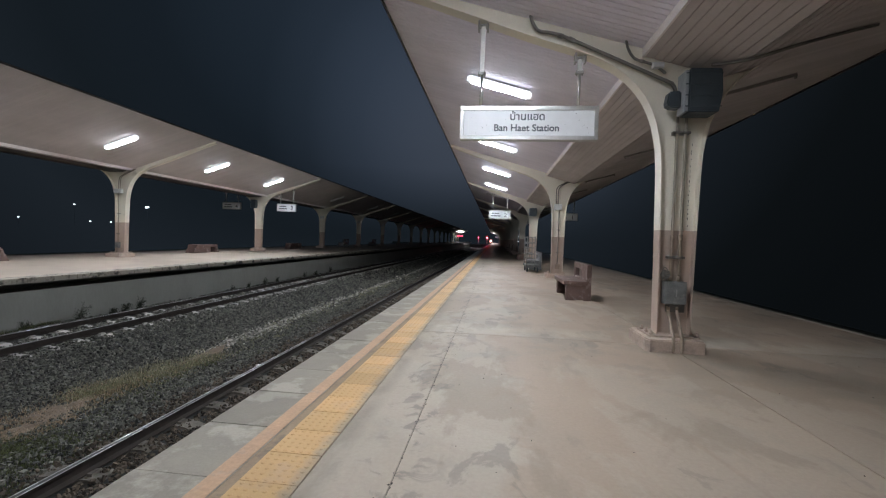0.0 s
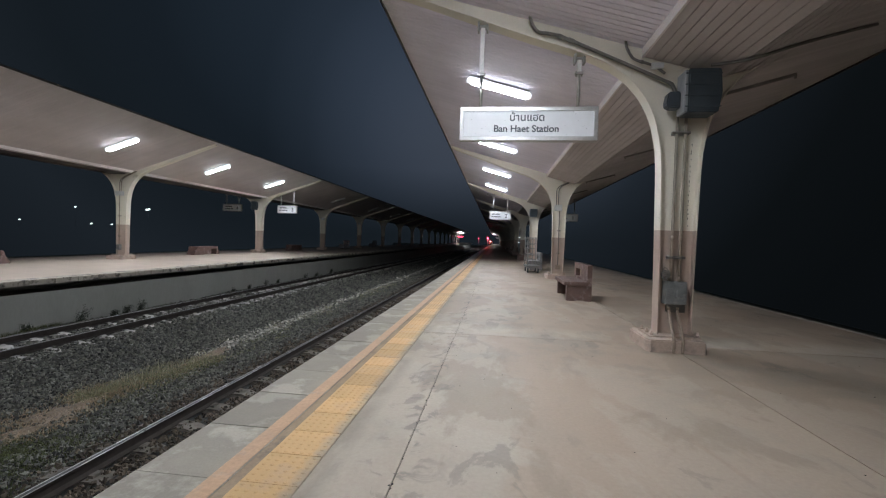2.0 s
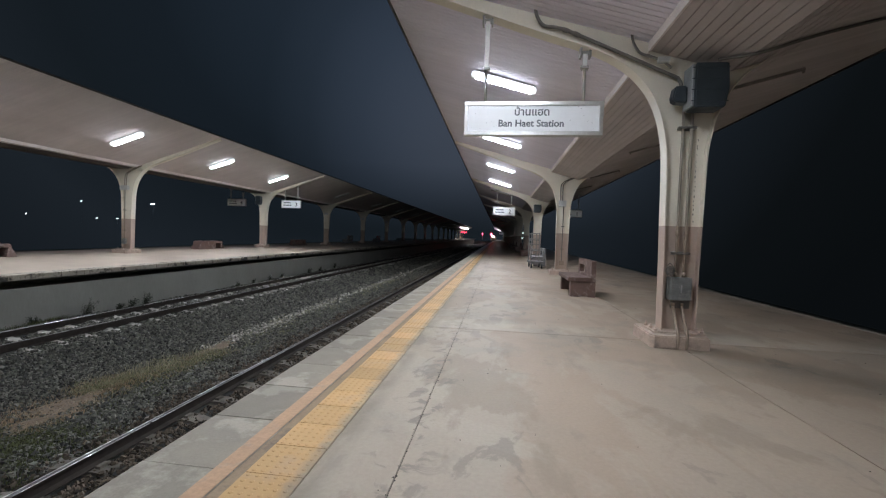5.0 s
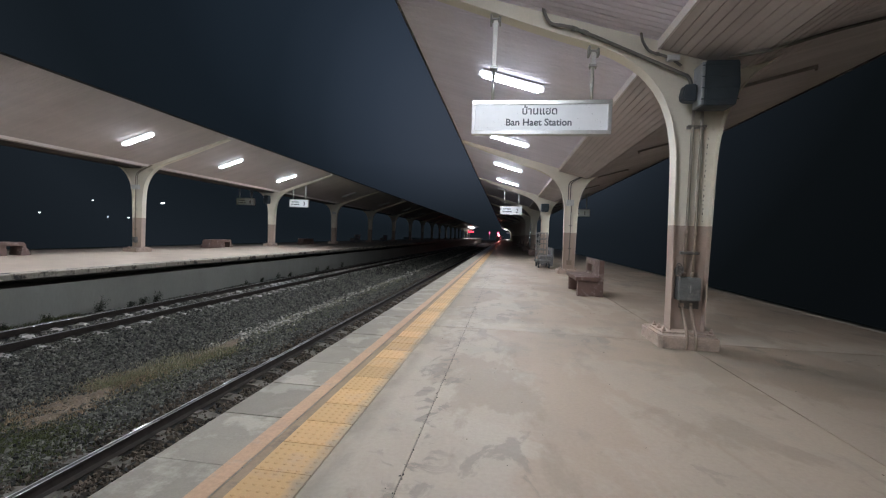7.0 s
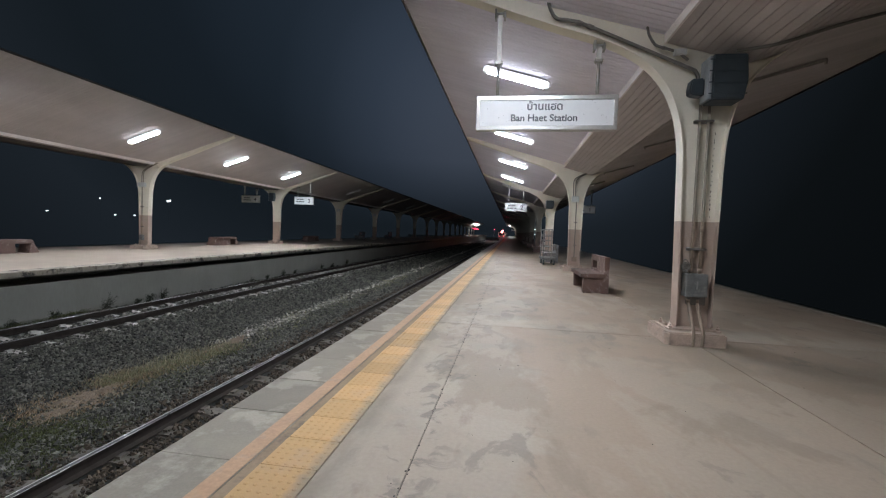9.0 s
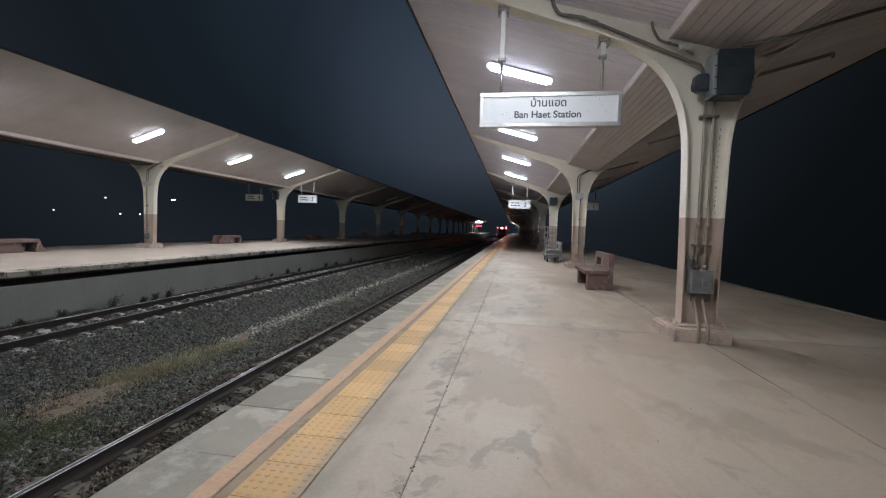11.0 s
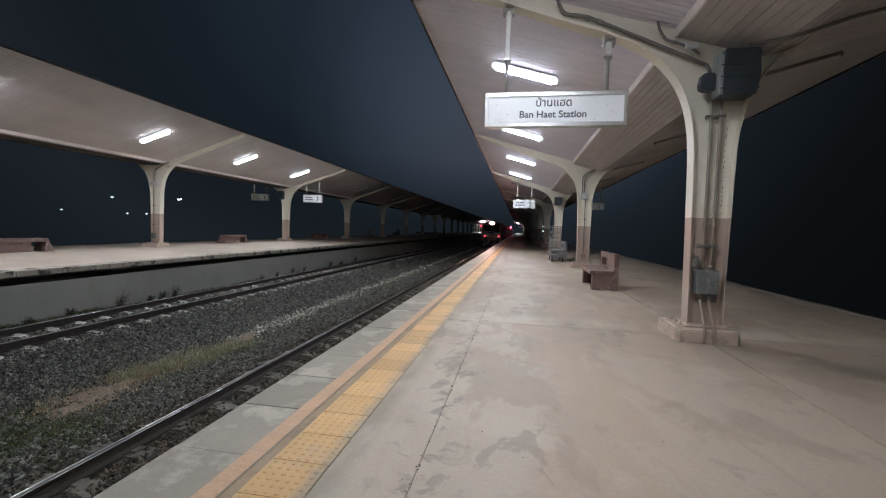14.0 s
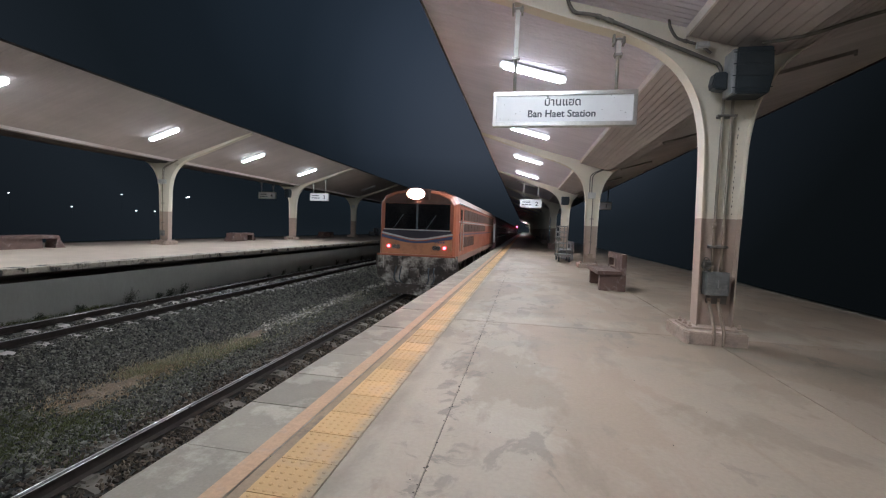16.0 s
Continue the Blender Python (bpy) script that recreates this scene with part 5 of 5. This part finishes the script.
M_HEAD = glow("headlight_glass", (1.0, 0.46, 0.36), 260.0)
M_BEAM = glow("added_beam_glass", (1.0, 0.50, 0.38), 75000.0)
M_MARK = glow("red_marker_glass", (1.0, 0.06, 0.10), 14.0)
M_CHROME = mat("chrome_lamp_rim", (0.7, 0.68, 0.66), rough=0.2, metal=1.0, scale=5, obj=True)


def body_profile(hw, sill, eave, top, n=7):
    pts = [(-hw, sill), (-hw, eave)]
    for k in range(1, n):
        a = math.pi * k / n
        pts.append((-hw * math.cos(a) * (1.0 if k in (0, n) else 0.985), eave + (top - eave) * math.sin(a) ** 0.8))
    return pts + [(hw, eave), (hw, sill)]


def locomotive():
    """Diesel locomotive, nose at y = 0, running towards -y; z = 0 on the rails."""
    e = empty("locomotive", pose(C_NEAR, 380, ZR))
    L, hw = 16.0, 1.29
    bm = BM()
    prof = body_profile(hw, 1.34, 3.02, 3.46)
    rows = []
    for y, k, drop in ((0.0, 0.905, 0.10), (0.10, 0.955, 0.04), (0.34, 1.0, 0.0), (L - 0.3, 1.0, 0.0), (L, 0.93, 0.06)):
        rows.append([bm.verts.new((a * k, y - 0.0, b - (drop if b > 2.9 else 0))) for a, b in prof])
    for r0, r1 in zip(rows, rows[1:]):
        for i in range(len(prof)):
            j = (i + 1) % len(prof)
            bm.faces.new((r0[i], r0[j], r1[j], r1[i]))
    bm.faces.new(rows[0])
    bm.faces.new(rows[-1][::-1])
    part("body", bm, M_ORANGE, e, "orange painted locomotive body")
    bm = BM()
    rp = [(a * 0.995, b + 0.012) for a, b in body_profile(hw, 3.02, 3.03, 3.47)][1:-1]
    rr = [[bm.verts.new((a, y, b)) for a, b in rp] for y in (0.36, L - 0.32)]
    for i in range(len(rp) - 1):
        bm.faces.new((rr[0][i], rr[0][i + 1], rr[1][i + 1], rr[1][i]))
    part("roof", bm, M_ROOFT, e, "dusty curved roof")
    for s in (-1, 1):
        bm = BM()
        tube(bm, [(s * 1.30, 0.34, 3.03), (s * 1.30, L - 0.3, 3.03)], 0.022, 6)
        part("gutter", bm, M_CREAM, e)
    # windscreen panes set proud of the nose
    for x0, x1 in ((-1.06, -0.006), (0.006, 1.06)):
        bm = BM()
        box(bm, x0, -0.022, 2.16, x1, 0.004, 2.97, 0.008)
        part("windscreen", bm, M_GLASS, e, "dark split windscreen pane")
        bm = BM()
        tube(bm, [((x0 + x1) / 2 - 0.25, -0.035, 2.14), ((x0 + x1) / 2 + 0.08, -0.035, 2.62)], 0.010, 6)
        part("wiper", bm, M_BLACK, e)
    bm = BM()
    box(bm, -0.03, -0.03, 2.15, 0.03, 0.0, 3.0, 0.004)
    part("centre_post", bm, M_BLACK, e)
    # dusty brow above the panes, following the roof's curve
    bm = BM()
    brow = [(-1.10, 2.975)] + [(a * 0.905 * 0.955, b - 0.115) for a, b in prof[2:-2]] + [(1.10, 2.975)]
    prism(bm, brow, -0.010, 0.002)
    part("brow", bm, M_GRILLE, e, "dusty dark brow above the windscreen")
    bm = BM()
    box(bm, -1.08, -0.035, 2.125, 1.08, -0.004, 2.155, 0.004)
    part("handrail", bm, M_CREAM, e)
    bm = BM()
    prism(bm, [(-1.12, 2.122), (1.12, 2.122), (1.12, 2.03), (0.30, 1.89), (0.0, 1.875), (-0.30, 1.89), (-1.12, 2.03)], -0.009, 0.002)
    part("dark_panel", bm, M_DARKBLUE, e, "dark blue panel under the windscreen")
    # chevron stripe, blue under cream, drawn down to the middle
    for off, th, material, y in ((0.0, 0.055, M_CREAM, -0.014), (-0.085, 0.085, M_BLUE, -0.010)):
        bm = BM()
        top = [(-1.155, 2.06), (-0.25, 1.885), (0.0, 1.865), (0.25, 1.885), (1.155, 2.06)]
        prism(bm, [(a, b + off) for a, b in top] + [(a, b + off - th) for a, b in top[::-1]], y, 0.002)
        part("chevron_stripe", bm, material, e)
    bm = BM()
    prism(bm, [(-1.15, 1.36), (1.15, 1.36), (1.15, 1.86), (0.30, 1.735), (0.0, 1.72), (-0.30, 1.735), (-1.15, 1.86)], -0.012, 0.002)
    part("nose_panel", bm, M_YELLOW, e, "yellow-orange nose panel below the stripe")
    for k in range(4):
        bm = BM()
        box(bm, 0.60 + 0.085 * k, -0.016, 1.745, 0.65 + 0.085 * k, -0.011, 1.80)
        part("number_bar", bm, M_BLUE, e)
    # lamps
    bm = BM()
    box(bm, -0.40, -0.05, 3.08, 0.40, 0.25, 3.44, 0.05)
    part("headlight_housing", bm, M_GRILLE, e)
    bm = BM()
    ov = [(0.27 * math.cos(a), 3.265 + 0.165 * math.sin(a)) for a in (2 * math.pi * k / 24 for k in range(24))]
    prism(bm, ov, -0.085, -0.045)
    # hood added to block the headlight's light at steep angles
    hd = BM()
    outer = [hd.verts.new((1.06 * a, y, 3.265 + 1.08 * (b - 3.265))) for y in (-0.32, -0.05) for a, b in ov]
    inner = [hd.verts.new((1.01 * a, y, 3.265 + 1.02 * (b - 3.265))) for y in (-0.32, -0.05) for a, b in ov]
    for k in range(24):
        j = (k + 1) % 24
        hd.faces.new((outer[k], outer[j], outer[24 + j], outer[24 + k]))
        hd.faces.new((inner[k], inner[24 + k], inner[24 + j], inner[j]))
        hd.faces.new((outer[k], inner[k], inner[j], outer[j]))
    part("headlight_hood", hd, M_BLACK, e)
    part("headlight", bm, M_HEAD, e, "dazzling lit headlight")
    # two intense lamps in narrow tubes, added to throw the headlight's beam ahead
    for x in (-0.09, 0.09):
        bm = BM()
        ring = [(math.cos(a), math.sin(a)) for a in (2 * math.pi * k / 12 for k in range(12))]
        v = [[bm.verts.new((x + r * c, y, 3.265 + r * q)) for c, q in ring] for r, y in ((0.036, -0.09), (0.036, -0.32), (0.032, -0.32), (0.032, -0.09))]
        for r0, r1 in zip(v, v[1:]):
            for k in range(12):
                bm.faces.new((r0[k], r0[(k + 1) % 12], r1[(k + 1) % 12], r1[k]))
        t = part("beam_tube", bm, M_BLACK, e)
        bm = BM()
        tube(bm, [(x, -0.10, 3.265), (x, -0.088, 3.265)], 0.031, 12)
        part("added_beam_lamp", bm, M_BEAM, t, "intensely lit lamp added deep in its tube to throw the headlight's beam")
    for s in (-1, 1):
        bm = BM()
        tube(bm, [(s * 0.91, -0.035, 1.60), (s * 0.91, -0.008, 1.60)], 0.046, 14)
        part("marker_light", bm, M_MARK, e, "lit red marker light")
        for d in (0.60, 0.72):
            bm = BM()
            tube(bm, [(s * d, -0.045, 1.59), (s * d, -0.008, 1.59)], 0.075, 14)
            r = part("lamp_rim", bm, M_CHROME, e)
            bm = BM()
            tube(bm, [(s * d, -0.05, 1.59), (s * d, -0.044, 1.59)], 0.055, 14)
            part("lamp_glass", bm, M_CHROME, r)
    # headstock, skirts, plough, buffers, hoses
    bm = BM()
    prism(bm, [(-1.29, 1.335), (1.29, 1.335), (1.33, 1.16), (1.25, 0.62), (0.85, 0.40), (-0.85, 0.40), (-1.25, 0.62), (-1.33, 1.16)], -0.06, 0.30)
    bmesh.ops.bevel(bm, geom=list(bm.edges), offset=0.02, segments=2, affect="EDGES")
    part("headstock", bm, M_UNDER, e, "grimy headstock with pale splashes")
    bm = BM()
    prism(bm, [(-0.95, 0.42), (0.95, 0.42), (0.80, 0.10), (-0.80, 0.10)], -0.16, -0.05)
    part("plough", bm, M_UNDER, e)
    bm = BM()
    box(bm, -1.28, -0.10, 1.30, 1.28, 0.0, 1.36, 0.008)
    part("bumper_strip", bm, M_ORANGE, e)
    bm = BM()
    box(bm, -0.14, -0.34, 0.66, 0.14, -0.05, 0.92, 0.03)
    part("coupler", bm, M_UNDER, e)
    for x in (-0.62, -0.45, 0.45, 0.62):
        bm = BM()
        tube(bm, smooth_line([(x, -0.06, 0.95), (x, -0.16, 0.85), (x * 1.05, -0.18, 0.6), (x * 0.9, -0.10, 0.45)]), 0.022, 8)
        part("brake_hose", bm, M_BLACK, e)
    for s in (-1, 1):
        bm = BM()
        tube(bm, [(s * 1.05, -0.09, 0.75), (s * 1.05, -0.12, 1.30)], 0.018, 6)
        tube(bm, [(s * 1.22, -0.09, 0.75), (s * 1.22, -0.12, 1.30)], 0.018, 6)
        for z in (0.80, 1.05):
            box(bm, s * 1.135 - 0.10, -0.13, z, s * 1.135 + 0.10, -0.06, z + 0.02)
        part("step_ladder", bm, M_UNDER, e)
    # sides
    for s in (-1, 1):
        x = s * hw
        bm = BM()
        box(bm, x - 0.006 * s, 0.55, 1.75, x + 0.012 * s, 1.05, 2.92, 0.004)
        d = part("cab_door", bm, M_ORANGE, e)
        bm = BM()
        box(bm, x + 0.011 * s, 0.62, 2.35, x + 0.018 * s, 0.98, 2.85, 0.002)
        part("door_window", bm, M_GLASS, d)
        for y in (0.48, 1.12):
            bm = BM()
            tube(bm, [(x + 0.05 * s, y, 1.5), (x + 0.05 * s, y, 2.5)], 0.014, 6)
            part("grab_rail", bm, M_CREAM, e)
        for z0, z1, last in ((2.52, 2.90, 14.0), (2.12, 2.40, 9.0), (1.58, 1.94, 4.6)):
            y = 1.5
            while y < last:
                bm = BM()
                box(bm, x - 0.004 * s, y, z0, x + 0.014 * s, y + 0.92, z1, 0.004)
                g = part("side_louvre", bm, M_GRILLE, e)
                if y < 6:
                    for q in range(4):
                        zz = z0 + (z1 - z0) * (0.14 + 0.22 * q)
                        bm = BM()
                        box(bm, x + 0.013 * s, y + 0.05, zz, x + 0.026 * s, y + 0.87, zz + 0.03)
                        part("louvre_slat", bm, M_GRILLE, g)
                y += 1.04
        for z, material in ((2.45, M_CREAM), (2.03, M_BLUE)):
            bm = BM()
            box(bm, x - 0.003 * s, 0.34, z - 0.02, x + 0.009 * s, 15.6, z + 0.02)
            part("side_stripe", bm, material, e)
        bm = BM()
        box(bm, s * 0.9, 0.35, 1.12, s * 1.30, 15.6, 1.335, 0.01)
        part("sill", bm, M_ROOFT, e)
    bm = BM()
    box(bm, -1.1, 6.2, 0.35, 1.1, 9.8, 1.13, 0.06)
    part("fuel_tank", bm, M_UNDER, e)
    for yc in (2.9, 13.0):
        bm = BM()
        for s in (-1, 1):
            prism(bm, [(yc - 2.0, 0.45), (yc + 2.0, 0.45), (yc + 1.8, 0.95), (yc - 1.8, 0.95)], s * 0.95 - 0.06, s * 0.95 + 0.06, "x")
        b = part("bogie_frame", bm, M_UNDER, e)
        for dy in (-1.5, 0.0, 1.5):
            bm = BM()
            for s in (-1, 1):
                tube(bm, [(s * 0.50, yc + dy, 0.46), (s * 0.60, yc + dy, 0.46)], 0.458, 24)
            tube(bm, [(-0.5, yc + dy, 0.46), (0.5, yc + dy, 0.46)], 0.08, 10)
            part("wheelset", bm, M_UNDER, b)
    return tagged(e, "orange diesel locomotive with a lit headlight running on the near track", "locomotive")


def coach(offset, end_white):
    e = empty("railway_coach", pose(C_NEAR, 380 + offset, ZR))
    L, hw = 19.5, 1.39
    bm = BM()
    prism(bm, body_profile(hw, 0.95, 2.95, 3.45), 0.0, L)
    part("body", bm, M_COACH, e, "dark red coach body")
    bm = BM()
    box(bm, -0.62, -0.35, 1.0, 0.62, 0.0, 3.0, 0.04)
    part("gangway", bm, M_BLACK, e)
    if end_white:
        bm = BM()
        box(bm, 0.85, -0.05, 1.35, 1.36, 0.004, 2.65, 0.01)
        part("end_panel", bm, M_CREAM, e, "pale end panel")
    for s in (-1, 1):
        x = s * hw
        for k in range(11):
            y = 1.6 + 1.5 * k
            bm = BM()
            box(bm, x - 0.004 * s, y, 1.85, x + 0.012 * s, y + 1.05, 2.65, 0.004)
            f = part("window_frame", bm, M_GRILLE, e)
            bm = BM()
            box(bm, x + 0.011 * s, y + 0.06, 1.91, x + 0.016 * s, y + 0.99, 2.59)
            part("pane", bm, M_GLASS, f)
        for y in (0.35, L - 1.15):
            bm = BM()
            box(bm, x - 0.004 * s, y, 1.0, x + 0.012 * s, y + 0.8, 2.8, 0.004)
            part("door", bm, M_COACH, e)
        bm = BM()
        box(bm, x - 0.003 * s, 0.1, 1.66, x + 0.008 * s, L - 0.1, 1.72)
        part("side_stripe", bm, M_CREAM, e)
    bm = BM()
    for yc in (2.6, L - 2.6):
        for s in (-1, 1):
            box(bm, s * 0.95 - 0.06, yc - 1.6, 0.35, s * 0.95 + 0.06, yc + 1.6, 0.75)
    box(bm, -1.1, 7, 0.4, 1.1, 12, 0.95)
    part("underframe", bm, M_UNDER, e)
    for yc in (2.6, L - 2.6):
        for dy in (-1.05, 1.05):
            bm = BM()
            for s in (-1, 1):
                tube(bm, [(s * 0.50, yc + dy, 0.43), (s * 0.60, yc + dy, 0.43)], 0.43, 20)
            part("wheelset", bm, M_UNDER, e)
    return tagged(e, "dark red passenger coach coupled behind the locomotive", "railway coach", "coaches of the train")


# nose of the train along the track, by seconds
RUN = [(0, 380.0), (2, 334.0), (4, 287.5), (7, 218.5), (9, 172.0), (11.5, 115.0), (13, 79.6), (14, 55.9), (14.5, 45.2), (15, 34.5), (15.5, 23.85), (15.8, 17.5), (16, 13.26)]


def motions():
    walk(LOCO, [(t, pose(C_NEAR, y, ZR + float(grade(y)))) for t, y in RUN])
    for ob, off in COACHES:
        walk(ob, [(t, pose(C_NEAR, y + off, ZR + float(grade(y + off)))) for t, y in RUN])


# ---- build ----
ground()
backdrop()
ballast()
track(C_NEAR, 0.14 - 18 * 0.6, M_SLEEP, "near railway track with dusty concrete sleepers in ballast")
track(C_FAR, 0.30 - 18 * 0.6, M_SLEEPL, "far railway track with pale concrete sleepers in ballast")
vegetation()
soil_patch(-5.97, 5.35, 0.36, 0.86, 0.052)
soil_patch(-5.85, 4.75, 0.25, 0.42, 0.05)
soil_patch(-5.92, 8.4, 0.22, 0.9, 0.06)
for wx, wy, wh in ((-11.0, 10.2, 0.40), (-11.05, 11.3, 0.16), (-11.05, 11.7, 0.22), (-11.0, 12.15, 0.38), (-11.05, 8.9, 0.18), (-11.0, 7.9, 0.15),
                   (-11.0, 17.0, 0.2), (-11.0, 18.2, 0.22), (-11.0, 19.6, 0.3), (-11.0, 20.8, 0.24), (-11.0, 24.0, 0.3), (-11.0, 25.5, 0.25), (-11.0, 28.0, 0.3)):
    weed(wx, wy, ZR - 0.33, wh + 0.10, 0.35)
plat = near_platform()
far_platform()
canopy(COL_X, "near_canopy", Y0, 187.0, "butterfly canopy with brownish grey board ceiling over the platform", 1, ceil_z)
canopy(LCOL_X, "far_canopy", Y0, 178.0, "butterfly canopy over the platform across the tracks", -1, far_z)
proto = canopy_column(pose(COL_X, COL_Y, 0), "cream steel canopy column with brown lower band")
for k in range(-3, 19):
    if k:
        copy_thing(proto, pose(COL_X, COL_Y + BAY * k, 0))
far_proto = canopy_column(pose(LCOL_X, LCOL_Y, LZ), "cream steel canopy column with brown lower band", LZ, far_z, -1)
for k in range(-4, 17):
    if k:
        copy_thing(far_proto, pose(LCOL_X, LCOL_Y + BAY * k, LZ))
lamps()
bare_battens()
signs()
first_column_kit()
second_column_kit()
for k in range(0, 6):
    if k == 1:
        bench(pose(1.60, 9.66 + BAY * k, 0), "pale grey worn terrazzo bench behind the luggage trolley", M_BENCHGREY)
    else:
        bench(pose(1.60, 9.66 + BAY * k, 0), "worn red-brown terrazzo bench standing on the platform")
for k in range(-1, 2):
    low_bench(pose(-15.25, 21.0 + 10.3 * k, LZ), "low red-brown cast bench on the far platform")
for by in (41.2, 51.5):
    bench(pose(-15.4, by, LZ), "pale grey worn terrazzo bench on the far platform", M_BENCHGREY)
trolley(pose(1.50, 18.55, 0, 0, 0, 2))
signal(-1.62, 94.0, 0.0, 1.85, "railway signal at red on the platform edge")
signal(-6.40, 172.0, -2.0, 2.35, "railway signal at red between the tracks")
led_display(pose(-12.0, 150.0, 2.2))
for lx, ly, lz, lr in ((-132.2, 150, 9.4, 0.36), (-188.5, 150, 4.1, 0.17), (-163.5, 150, 9.7, 0.17), (-156.5, 150, 3.3, 0.17), (-147.5, 150, 3.3, 0.17), (-281, 190, 11.4, 0.26), (11.0, 200, 3.5, 0.16), (11.0, 201, 1.2, 0.16)):
    far_lamp(lx, ly, lz, lr, "distant lit street lamp beyond the station")
LOCO = locomotive()
COACHES = [(coach(16.9 + 20.4 * k, k == 0), 16.9 + 20.4 * k) for k in range(5)]
litter()
tactile(plat)
motions()
